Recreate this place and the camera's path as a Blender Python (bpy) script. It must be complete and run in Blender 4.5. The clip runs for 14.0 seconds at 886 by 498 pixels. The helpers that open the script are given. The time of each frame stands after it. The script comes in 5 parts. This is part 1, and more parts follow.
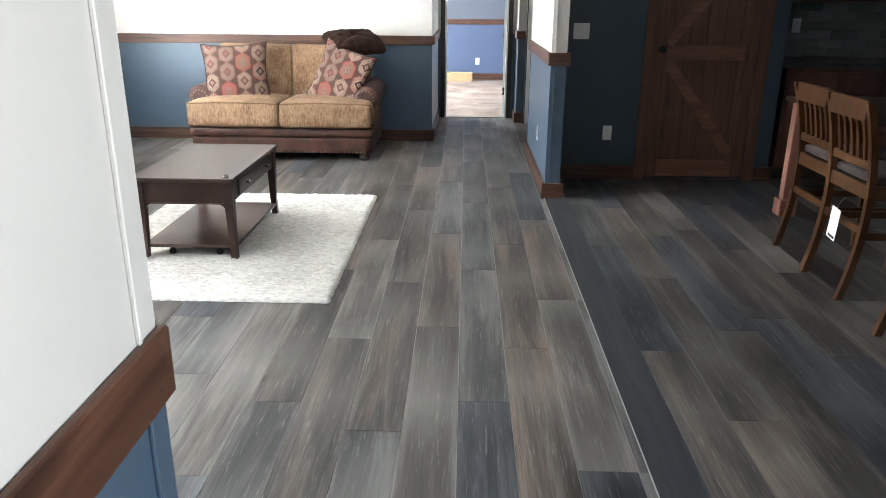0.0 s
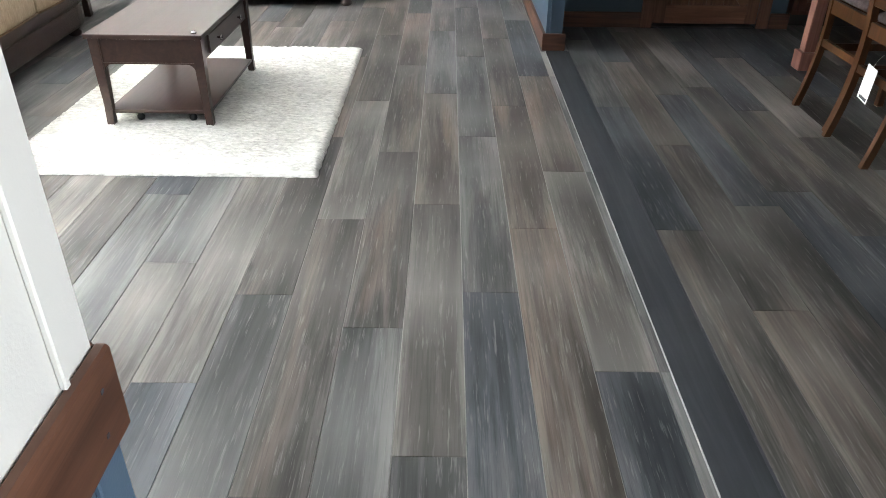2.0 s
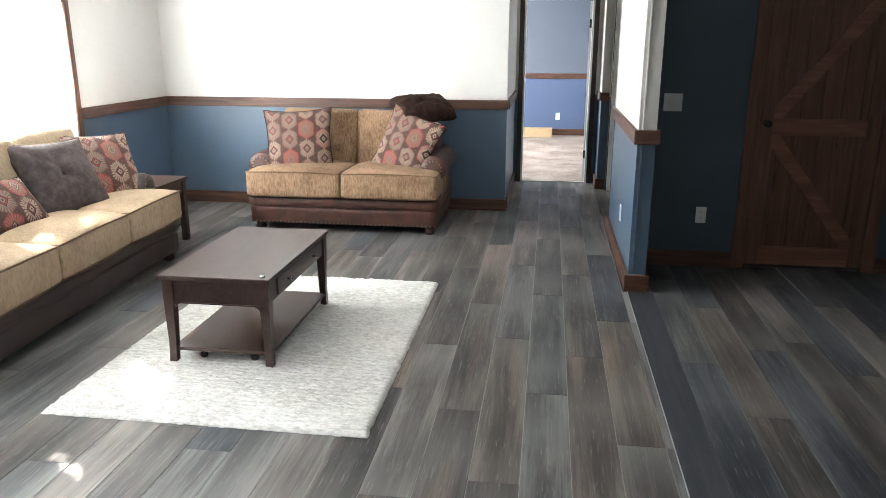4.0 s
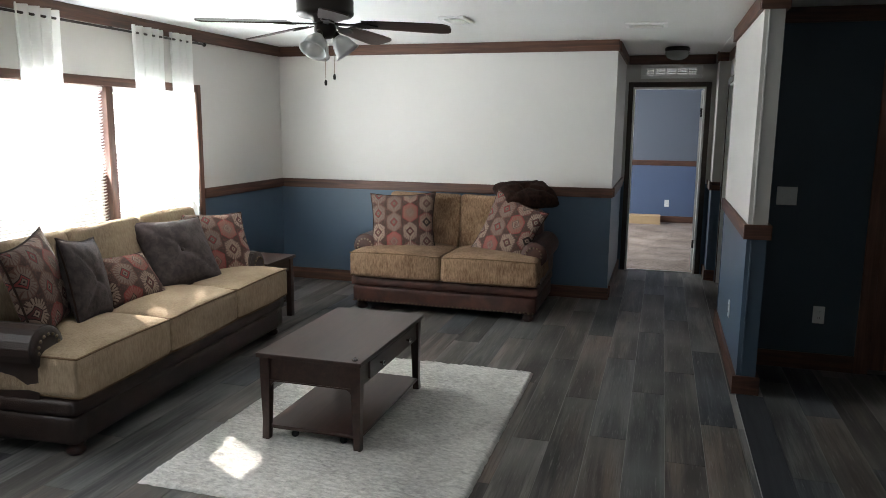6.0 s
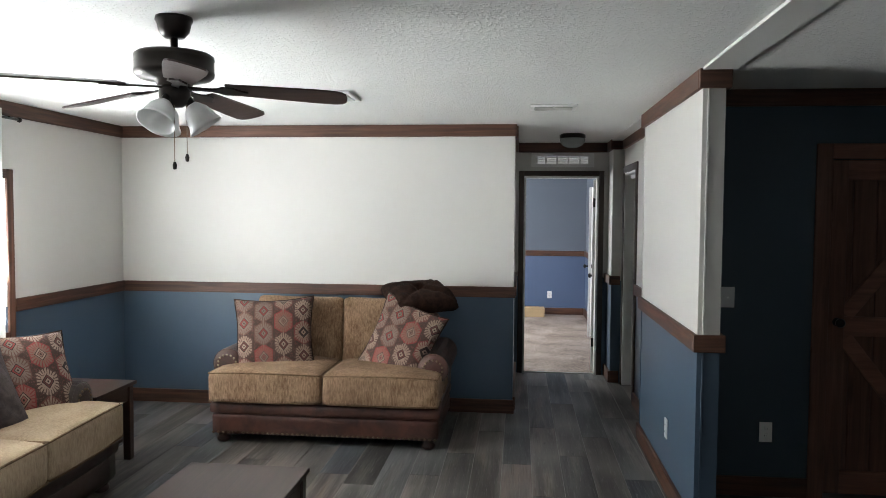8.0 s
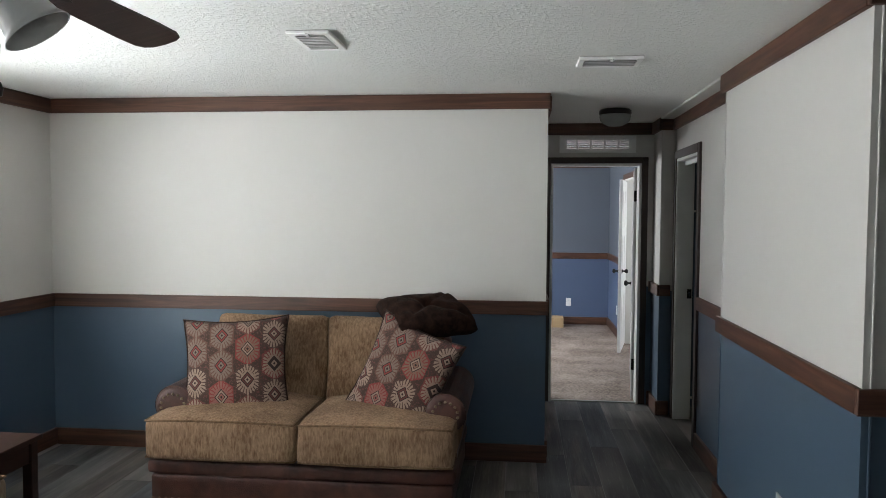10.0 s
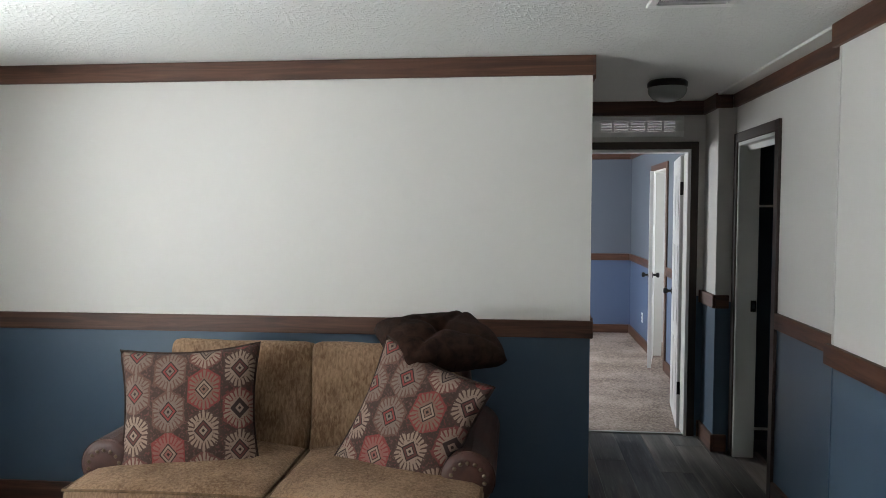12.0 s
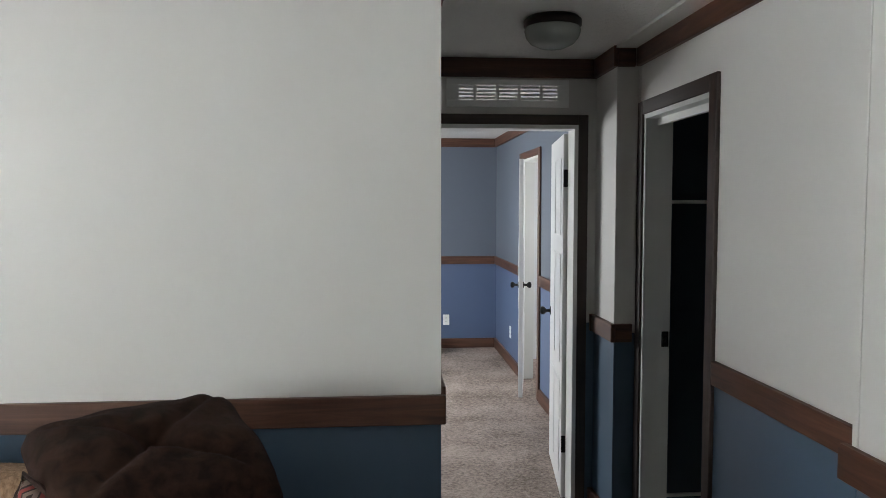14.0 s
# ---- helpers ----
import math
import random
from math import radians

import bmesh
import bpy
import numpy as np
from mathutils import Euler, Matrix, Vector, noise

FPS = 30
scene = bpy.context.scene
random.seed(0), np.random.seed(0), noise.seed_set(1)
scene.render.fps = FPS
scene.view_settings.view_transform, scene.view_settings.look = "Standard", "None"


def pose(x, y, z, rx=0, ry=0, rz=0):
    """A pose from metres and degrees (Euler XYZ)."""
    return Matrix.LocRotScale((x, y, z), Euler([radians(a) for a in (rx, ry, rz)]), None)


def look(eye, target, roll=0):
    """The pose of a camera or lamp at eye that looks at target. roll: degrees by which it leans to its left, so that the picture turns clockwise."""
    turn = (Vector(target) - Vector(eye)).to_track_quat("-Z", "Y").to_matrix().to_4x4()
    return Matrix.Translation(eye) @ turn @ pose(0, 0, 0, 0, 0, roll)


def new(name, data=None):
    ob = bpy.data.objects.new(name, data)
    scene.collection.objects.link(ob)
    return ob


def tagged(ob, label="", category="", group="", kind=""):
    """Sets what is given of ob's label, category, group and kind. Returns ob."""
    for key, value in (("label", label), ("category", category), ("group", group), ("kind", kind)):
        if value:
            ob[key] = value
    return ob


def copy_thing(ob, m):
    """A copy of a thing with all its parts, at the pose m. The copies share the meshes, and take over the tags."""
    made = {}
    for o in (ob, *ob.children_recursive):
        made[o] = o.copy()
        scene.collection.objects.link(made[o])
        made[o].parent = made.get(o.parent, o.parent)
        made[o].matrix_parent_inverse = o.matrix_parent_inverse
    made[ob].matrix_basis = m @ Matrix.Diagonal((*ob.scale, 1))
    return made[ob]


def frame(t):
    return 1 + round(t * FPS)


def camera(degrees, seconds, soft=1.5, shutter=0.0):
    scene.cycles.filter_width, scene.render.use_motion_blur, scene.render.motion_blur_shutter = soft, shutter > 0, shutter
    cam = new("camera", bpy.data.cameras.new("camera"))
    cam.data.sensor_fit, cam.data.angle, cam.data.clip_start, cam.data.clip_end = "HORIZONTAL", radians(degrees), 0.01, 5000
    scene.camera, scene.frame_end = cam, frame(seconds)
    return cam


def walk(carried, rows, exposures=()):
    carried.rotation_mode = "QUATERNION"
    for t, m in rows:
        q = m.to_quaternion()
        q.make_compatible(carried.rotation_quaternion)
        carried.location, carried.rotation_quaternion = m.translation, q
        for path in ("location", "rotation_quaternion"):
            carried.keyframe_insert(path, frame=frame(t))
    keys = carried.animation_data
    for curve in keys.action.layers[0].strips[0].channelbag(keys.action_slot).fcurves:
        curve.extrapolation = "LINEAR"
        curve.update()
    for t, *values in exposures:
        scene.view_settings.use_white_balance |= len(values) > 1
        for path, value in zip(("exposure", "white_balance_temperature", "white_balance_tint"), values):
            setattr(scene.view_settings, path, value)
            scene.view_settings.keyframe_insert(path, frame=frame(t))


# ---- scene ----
cam = camera(62.0, 14.0, soft=0.85)
PATH = [
    (0, (0.252, 0.088, 1.359), (0.198, 1.98, 0.713), 0.4),
    (0.5, (0.219, 0.243, 1.352), (0.169, 2.067, 0.535), 0.3),
    (1, (0.218, 0.259, 1.351), (0.156, 2.008, 0.383), -0.1),
    (1.5, (0.274, 0.269, 1.374), (0.221, 1.983, 0.344), 0.3),
    (2, (0.182, 0.383, 1.368), (0.178, 2.099, 0.341), 0.6),
    (2.5, (0.162, 0.526, 1.375), (0.206, 2.243, 0.349), 0.4),
    (3, (0.203, 0.722, 1.458), (0.243, 2.486, 0.518), 0.6),
    (3.5, (0.194, 0.748, 1.485), (0.117, 2.599, 0.731), 0.4),
    (4, (0.292, 0.707, 1.518), (0.024, 2.613, 0.975), 0.1),
    (4.2, (0.301, 0.719, 1.529), (-0.078, 2.612, 1.004), 1.6),
    (6.3, (0.337, 0.756, 1.574), (-0.219, 2.651, 1.259), 0.6),
    (6.5, (0.287, 0.801, 1.586), (-0.13, 2.731, 1.27), 0.6),
    (7, (0.149, 0.996, 1.569), (-0.113, 2.953, 1.249), 0.3),
    (7.5, (0.142, 1.327, 1.591), (-0.082, 3.302, 1.372), 0.3),
    (8, (-0.036, 1.591, 1.59), (-0.241, 3.578, 1.492), 0.4),
    (8.2, (-0.09, 1.722, 1.59), (-0.293, 3.709, 1.487), 0.3),
    (10.5, (-0.315, 3.1, 1.545), (-0.521, 5.087, 1.449), 0.3),
    (11, (-0.395, 3.343, 1.552), (-0.596, 5.33, 1.453), 0.2),
    (11.5, (-0.39, 3.584, 1.536), (-0.594, 5.571, 1.44), 0.2),
    (12, (-0.432, 3.799, 1.541), (-0.631, 5.787, 1.438), 0.1),
    (12.5, (-0.426, 4.093, 1.53), (-0.456, 6.09, 1.427), 0.32),
    (13, (-0.372, 4.446, 1.558), (-0.239, 6.438, 1.454), 0.2),
    (13.5, (-0.313, 4.871, 1.554), (-0.166, 6.863, 1.45), -0.1),
    (14, (-0.245, 5.3, 1.558), (-0.08, 7.289, 1.441), -0.0),
]
EXPOSURES = [(0, 2.44), (1.0, 2.70), (2.5, 2.66), (3.5, 2.70), (4.2, 2.02), (6.3, 0.76), (6.7, 1.20), (7.0, 1.34), (7.5, 1.66), (8.0, 1.10), (8.2, 1.0), (10.5, 0.64), (14, 0.72)]
walk(cam, [(t, look(eye, target, roll)) for t, eye, target, roll in PATH], EXPOSURES)

WX = -3.315  # inner face of the window wall

# ---------- world, sun, lights ----------
world = bpy.data.worlds.new("world")
scene.world = world
world.use_nodes = True
wn = world.node_tree.nodes
sky = wn.new("ShaderNodeTexSky")
sky.sky_type, sky.sun_disc = "NISHITA", False
SUN_DIR = Vector((1.0, -0.62, -0.85)).normalized()
sky.sun_elevation = math.asin(-SUN_DIR.z)
sky.sun_rotation = math.atan2(-SUN_DIR.x, -SUN_DIR.y)
world.node_tree.links.new(sky.outputs[0], wn["Background"].inputs[0])
wn["Background"].inputs[1].default_value = 0.12


def lamp(name, kind, m, energy, colour, **more):
    data = bpy.data.lights.new(name, kind)
    data.energy, data.color = energy, colour
    for key, value in more.items():
        if key == "size":
            data.size = value
        elif key == "size_y":
            data.shape, data.size_y = "RECTANGLE", value
        elif key == "angle":
            data.angle = value
        elif key == "spread":
            data.spread = radians(value)
    ob = new(name, data)
    ob.matrix_world = m
    return ob


lamp("sun", "SUN", look((0, 0, 0), SUN_DIR), 5.0, (1.0, 0.95, 0.87), angle=radians(0.5))
# daylight in the openings of the windows; the blinds throw it upwards; the last is a fill
DAY = (0.93, 0.97, 1.0)
lamp("window_or_fill_light", "AREA", look((WX - 0.06, 5.53, 1.28), (-1.3, 5.53, 2.2)), 52, DAY, size=0.92, size_y=0.92)
lamp("window_or_fill_light", "AREA", look((WX - 0.06, 4.51, 1.28), (-1.3, 4.51, 2.2)), 52, DAY, size=0.92, size_y=0.92)
lamp("window_or_fill_light", "AREA", look((WX - 0.06, 2.15, 1.29), (-1.9, 2.15, 0.1)), 17, DAY, size=1.15, size_y=0.92, spread=85)
lamp("window_or_fill_light", "AREA", look((-2.03, 11.2, 1.35), (0, 11.2, 0.9)), 78, DAY, size=1.35, size_y=0.95)
lamp("window_or_fill_light", "AREA", look((2.93, 11.6, 1.5), (1.0, 11.6, 1.3)), 18, DAY, size=0.7, size_y=0.9)
# fill lamp added out of view to brighten the entry wall
lamp("window_or_fill_light", "AREA", look((1.43, -0.3, 1.4), (-0.1, 0.1, 1.1)), 7, DAY, size=1.1, size_y=0.95)


# ---------- materials ----------
def material(name):
    m = bpy.data.materials.new(name)
    m.use_nodes = True
    t = m.node_tree
    return m, t, t.nodes["Principled BSDF"]


def add(t, kind, **values):
    n = t.nodes.new(kind)
    for key, value in values.items():
        n.inputs[key.replace("_", " ")].default_value = value
    return n


def coords(t, scale=(1, 1, 1), shift_by_random=False):
    c = t.nodes.new("ShaderNodeTexCoord")
    mp = t.nodes.new("ShaderNodeMapping")
    mp.inputs["Scale"].default_value = scale
    t.links.new(c.outputs["Object"], mp.inputs["Vector"])
    if shift_by_random:
        info = t.nodes.new("ShaderNodeObjectInfo")
        mul = t.nodes.new("ShaderNodeVectorMath")
        mul.operation = "SCALE"
        mul.inputs[0].default_value = (37.0, 53.0, 29.0)
        t.links.new(info.outputs["Random"], mul.inputs["Scale"])
        t.links.new(mul.outputs[0], mp.inputs["Location"])
    return mp.outputs["Vector"]


def noise_tex(t, vec, scale, detail=4.0, rough=0.55, distortion=0.0):
    n = t.nodes.new("ShaderNodeTexNoise")
    n.inputs["Scale"].default_value, n.inputs["Detail"].default_value = scale, detail
    n.inputs["Roughness"].default_value, n.inputs["Distortion"].default_value = rough, distortion
    t.links.new(vec, n.inputs["Vector"])
    return n.outputs["Fac"]


def ramp(t, fac, stops, constant=False):
    r = t.nodes.new("ShaderNodeValToRGB")
    e = r.color_ramp.elements
    while len(e) < len(stops):
        e.new(0.5)
    for el, (p, c) in zip(e, stops):
        el.position, el.color = p, (*c, 1)
    if constant:
        r.color_ramp.interpolation = "CONSTANT"
    t.links.new(fac, r.inputs["Fac"])
    return r.outputs["Color"]


def mix(t, a, b, fac, mode="MIX"):
    n = t.nodes.new("ShaderNodeMix")
    n.data_type, n.blend_type = "RGBA", mode
    for value, slot in ((fac, 0), (a, 6), (b, 7)):
        if isinstance(value, (int, float)):
            n.inputs[slot].default_value = value
        elif isinstance(value, tuple):
            n.inputs[slot].default_value = (*value, 1)
        else:
            t.links.new(value, n.inputs[slot])
    return n.outputs[2]


def math_node(t, op, a, b=None, c=None):
    n = t.nodes.new("ShaderNodeMath")
    n.operation = op
    for i, value in enumerate((a, b, c)):
        if value is None:
            continue
        if isinstance(value, (int, float)):
            n.inputs[i].default_value = value
        else:
            t.links.new(value, n.inputs[i])
    return n.outputs[0]


def bump(t, p, height, strength, distance=0.01):
    b = t.nodes.new("ShaderNodeBump")
    b.inputs["Strength"].default_value, b.inputs["Distance"].default_value = strength, distance
    t.links.new(height, b.inputs["Height"])
    t.links.new(b.outputs[0], p.inputs["Normal"])


def paint(name, colour, rough=0.55, var=0.06, grain=300.0, bump_strength=0.08):
    m, t, p = material(name)
    v = coords(t)
    big = noise_tex(t, v, 1.3, 3)
    fine = noise_tex(t, v, 30.0, 3)
    dark = tuple(c * (1 - 2 * var) for c in colour)
    light = tuple(min(1, c * (1 + var)) for c in colour)
    col = mix(t, dark, light, math_node(t, "ADD", math_node(t, "MULTIPLY", big, 0.75), math_node(t, "MULTIPLY", fine, 0.25)))
    t.links.new(col, p.inputs["Base Color"])
    p.inputs["Roughness"].default_value = rough
    bump(t, p, noise_tex(t, v, grain, 2), bump_strength, 0.002)
    return m


def wood(name, dark, mid, light, along="y", rough=0.5, scale=1.0, random_shift=True, knots=True):
    m, t, p = material(name)
    s = {"x": (1.2, 22, 22), "y": (22, 1.2, 22), "z": (22, 22, 1.2)}[along]
    v = coords(t, tuple(c * scale for c in s), random_shift)
    g = noise_tex(t, v, 1.0, 6, 0.62, 1.2)
    v2 = coords(t, tuple(c * scale * 4 for c in s), random_shift)
    fine = noise_tex(t, v2, 1.0, 3, 0.6)
    col = ramp(t, g, [(0.28, dark), (0.5, mid), (0.74, light)])
    col = mix(t, col, mix(t, dark, light, fine), 0.25)
    if knots:
        sk = {"x": (2.2, 11, 11), "y": (11, 2.2, 11), "z": (11, 11, 2.2)}[along]
        vor = t.nodes.new("ShaderNodeTexVoronoi")
        vor.inputs["Scale"].default_value = 0.7
        t.links.new(coords(t, sk, random_shift), vor.inputs["Vector"])
        spot = ramp(t, vor.outputs["Distance"], [(0.0, (1, 1, 1)), (0.10, (0.6, 0.6, 0.6)), (0.17, (0, 0, 0))])
        col = mix(t, col, tuple(c * 0.35 for c in dark), math_node(t, "MULTIPLY", spot, 0.7))
    t.links.new(col, p.inputs["Base Color"])
    p.inputs["Roughness"].default_value = rough
    bump(t, p, g, 0.25, 0.003)
    return m


def fabric(name, a, b, streak=(60, 60, 14), rough=0.9, bump_strength=0.5, sheen=0.04):
    m, t, p = material(name)
    v = coords(t, streak)
    n1 = noise_tex(t, v, 1.0, 4, 0.6, 0.5)
    n2 = noise_tex(t, coords(t), 5.0, 3)
    n3 = noise_tex(t, coords(t), 420.0, 2)
    f = math_node(t, "ADD", math_node(t, "MULTIPLY", n1, 0.6), math_node(t, "MULTIPLY", n2, 0.4))
    col = ramp(t, f, [(0.40, a), (0.60, b)])
    t.links.new(col, p.inputs["Base Color"])
    p.inputs["Roughness"].default_value = rough
    p.inputs["Sheen Weight"].default_value = sheen
    p.inputs["Specular IOR Level"].default_value = 0.18
    bump(t, p, math_node(t, "ADD", n1, math_node(t, "MULTIPLY", n3, 0.6)), bump_strength, 0.008)
    return m


def leather(name, dark, light):
    m, t, p = material(name)
    v = coords(t)
    n1 = noise_tex(t, v, 6.0, 5, 0.65, 0.6)
    col = ramp(t, n1, [(0.3, dark), (0.68, light)])
    t.links.new(col, p.inputs["Base Color"])
    r = math_node(t, "MULTIPLY_ADD", n1, 0.25, 0.33)
    t.links.new(r, p.inputs["Roughness"])
    vor = t.nodes.new("ShaderNodeTexVoronoi")
    vor.inputs["Scale"].default_value = 190.0
    t.links.new(v, vor.inputs["Vector"])
    bump(t, p, math_node(t, "ADD", vor.outputs["Distance"], math_node(t, "MULTIPLY", n1, 3.0)), 0.35, 0.003)
    return m


def plain(name, colour, rough=0.5, metal=0.0, var=0.08):
    m, t, p = material(name)
    f = noise_tex(t, coords(t), 14.0, 3)
    col = mix(t, tuple(c * (1 - var) for c in colour), tuple(min(1, c * (1 + var)) for c in colour), f)
    t.links.new(col, p.inputs["Base Color"])
    p.inputs["Roughness"].default_value, p.inputs["Metallic"].default_value = rough, metal
    return m


WHITE = paint("white_panel_paint", (0.645, 0.624, 0.594), 0.5, 0.03)
BLUE = paint("blue_panel_paint", (0.070, 0.110, 0.160), 0.42, 0.06)
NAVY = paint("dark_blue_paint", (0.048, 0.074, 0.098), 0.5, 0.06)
BED_UP = paint("bedroom_upper_paint", (0.115, 0.135, 0.172), 0.55, 0.04)
BED_LOW = paint("bedroom_lower_paint", (0.088, 0.126, 0.22), 0.5, 0.04)
TRIM_WHITE = paint("white_trim_paint", (0.74, 0.74, 0.71), 0.4, 0.03)
DOOR_WHITE = paint("white_door_paint", (0.78, 0.78, 0.77), 0.35, 0.02)
TRIM_X = wood("trim_wood_x", (0.017, 0.0068, 0.0045), (0.082, 0.032, 0.018), (0.175, 0.078, 0.045), "x", 0.5)
TRIM_Y = wood("trim_wood_y", (0.017, 0.0068, 0.0045), (0.082, 0.032, 0.018), (0.175, 0.078, 0.045), "y", 0.5)
TRIM_Z = wood("trim_wood_z", (0.017, 0.0068, 0.0045), (0.082, 0.032, 0.018), (0.175, 0.078, 0.045), "z", 0.5)
CASE_Z = wood("dark_casing_wood_z", (0.014, 0.008, 0.006), (0.030, 0.015, 0.011), (0.055, 0.028, 0.020), "z", 0.5)
CASE_X = wood("dark_casing_wood_x", (0.014, 0.008, 0.006), (0.030, 0.015, 0.011), (0.055, 0.028, 0.020), "x", 0.5)
CASE_Y = wood("dark_casing_wood_y", (0.014, 0.008, 0.006), (0.030, 0.015, 0.011), (0.055, 0.028, 0.020), "y", 0.5)
# one stain: boards darkened, rails and braces lightened to paint the light on the relief
BARN = wood("barn_board_wood", (0.05, 0.021, 0.013), (0.130, 0.056, 0.035), (0.22, 0.105, 0.064), "z", 0.6)
BARN_X_LIT = wood("barn_rail_wood_lit", (0.08, 0.034, 0.021), (0.195, 0.085, 0.053), (0.30, 0.148, 0.092), "x", 0.6)
ESPRESSO = wood("espresso_wood", (0.018, 0.0082, 0.0062), (0.034, 0.0160, 0.0120), (0.055, 0.026, 0.019), "y", 0.33, knots=False)
OAK = wood("honey_oak_wood", (0.030, 0.0115, 0.0045), (0.066, 0.0255, 0.009), (0.108, 0.046, 0.0165), "z", 0.35, knots=False)
CABINET = wood("cabinet_wood", (0.05, 0.017, 0.012), (0.10, 0.038, 0.026), (0.15, 0.06, 0.04), "z", 0.45)
POST_RED = wood("reddish_wood", (0.17, 0.07, 0.05), (0.27, 0.12, 0.09), (0.36, 0.18, 0.14), "z", 0.45, knots=False)
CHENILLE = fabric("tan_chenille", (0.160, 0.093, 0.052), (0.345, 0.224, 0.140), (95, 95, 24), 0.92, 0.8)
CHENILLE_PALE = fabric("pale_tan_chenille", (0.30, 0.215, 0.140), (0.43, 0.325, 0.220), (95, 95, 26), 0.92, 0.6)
LEATHER = leather("brown_leather", (0.0240, 0.0092, 0.0066), (0.092, 0.033, 0.0225))
LEATHER_DARK = leather("dark_brown_leather", (0.018, 0.011, 0.009), (0.05, 0.03, 0.024))
CHOCOLATE = fabric("chocolate_suede", (0.015, 0.0068, 0.0045), (0.037, 0.0172, 0.0118), (25, 25, 25), 0.95, 0.4, 0.0)
GREY_SUEDE = fabric("grey_brown_suede", (0.050, 0.039, 0.038), (0.092, 0.072, 0.069), (25, 25, 25), 0.9, 0.4, 0.05)
PIPING = fabric("dark_piping", (0.03, 0.018, 0.014), (0.06, 0.036, 0.028))
TAN_PIPING = fabric("tan_piping", (0.11, 0.066, 0.034), (0.20, 0.125, 0.07))
BRONZE = plain("oil_rubbed_bronze", (0.030, 0.024, 0.021), 0.38, 0.6)
BLACK_METAL = plain("black_metal", (0.012, 0.012, 0.012), 0.35, 0.5)
BRASS = plain("aged_brass", (0.20, 0.155, 0.11), 0.35, 1.0)
CHROME = plain("dull_chrome", (0.55, 0.55, 0.54), 0.25, 1.0)
PLASTIC = plain("white_plastic", (0.82, 0.82, 0.80), 0.35)
SLOT = plain("dark_slot", (0.03, 0.03, 0.03), 0.6)
VENT_GREY = plain("vent_shadow_grey", (0.22, 0.22, 0.22), 0.6)
PAPER = plain("white_card", (0.8, 0.8, 0.78), 0.6)
INK_AND_SHADE = plain("dark_print_and_shade", (0.05, 0.05, 0.06), 0.6)
CARTON = plain("cardboard", (0.45, 0.32, 0.18), 0.8)
BLADE = wood("dark_blade_wood", (0.022, 0.012, 0.010), (0.045, 0.024, 0.02), (0.07, 0.04, 0.033), "x", 0.4, knots=False)
COUNTER = plain("dark_laminate", (0.035, 0.033, 0.032), 0.3, var=0.4)
SEAM = wood("dark_seam_plank", (0.016, 0.018, 0.022), (0.030, 0.033, 0.039), (0.054, 0.058, 0.065), "y", 0.5, knots=False)
STRIP = plain("pale_metal_strip", (0.42, 0.42, 0.41), 0.45, 0.2)
GROUT = plain("pale_joint", (0.24, 0.23, 0.215), 0.6)


def frosted():
    m, t, p = material("frosted_glass")
    p.inputs["Base Color"].default_value = (0.86, 0.87, 0.86, 1)
    p.inputs["Roughness"].default_value = 0.3
    p.inputs["Subsurface Weight"].default_value = 0.35
    p.inputs["Subsurface Radius"].default_value = (0.03, 0.03, 0.03)
    f = noise_tex(t, coords(t), 18.0, 4, 0.6, 1.5)
    t.links.new(mix(t, (0.78, 0.79, 0.78), (0.9, 0.9, 0.9), f), p.inputs["Base Color"])
    return m


FROST = frosted()
BOWL = plain("smoky_frosted_glass", (0.30, 0.32, 0.30), 0.25)


# emission stands in for the overexposed daylight outside
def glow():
    m, t, p = material("glowing_backdrop")
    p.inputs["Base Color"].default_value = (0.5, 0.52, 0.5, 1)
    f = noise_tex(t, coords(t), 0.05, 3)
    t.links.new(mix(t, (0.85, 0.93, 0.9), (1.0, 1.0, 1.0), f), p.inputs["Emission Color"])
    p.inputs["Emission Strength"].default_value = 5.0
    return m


GLOW = glow()


def clear_glass():
    m, t, p = material("window_glass")
    p.inputs["Transmission Weight"].default_value, p.inputs["Roughness"].default_value = 1.0, 0.0
    p.inputs["Base Color"].default_value = (0.95, 0.98, 0.97, 1)
    return m


GLASS = clear_glass()


def sheer(name, colour, through_share):
    m, t, p = material(name)
    out = t.nodes["Material Output"]
    tr = t.nodes.new("ShaderNodeBsdfTranslucent")
    tr.inputs["Color"].default_value = (*colour, 1)
    mx = t.nodes.new("ShaderNodeMixShader")
    mx.inputs[0].default_value = through_share
    bands = noise_tex(t, coords(t, (20, 20, 130)), 1.0, 2)
    t.links.new(mix(t, tuple(c * 0.88 for c in colour), colour, bands), p.inputs["Base Color"])
    p.inputs["Roughness"].default_value = 0.85
    t.links.new(p.outputs[0], mx.inputs[1])
    t.links.new(tr.outputs[0], mx.inputs[2])
    t.links.new(mx.outputs[0], out.inputs["Surface"])
    return m


SHEER = sheer("sheer_curtain", (0.85, 0.86, 0.84), 0.55)
BLIND = sheer("white_blind_slat", (0.85, 0.85, 0.83), 0.4)


def ceiling_mat():
    m, t, p = material("textured_ceiling")
    v = coords(t)
    n = noise_tex(t, v, 55.0, 3, 0.6)
    blot = ramp(t, n, [(0.5, (0, 0, 0)), (0.62, (1, 1, 1))])
    t.links.new(mix(t, (0.74, 0.75, 0.72), (0.80, 0.80, 0.78), noise_tex(t, v, 2.0, 3)), p.inputs["Base Color"])
    p.inputs["Roughness"].default_value = 0.85
    bump(t, p, blot, 0.5, 0.005)
    return m


CEIL = ceiling_mat()


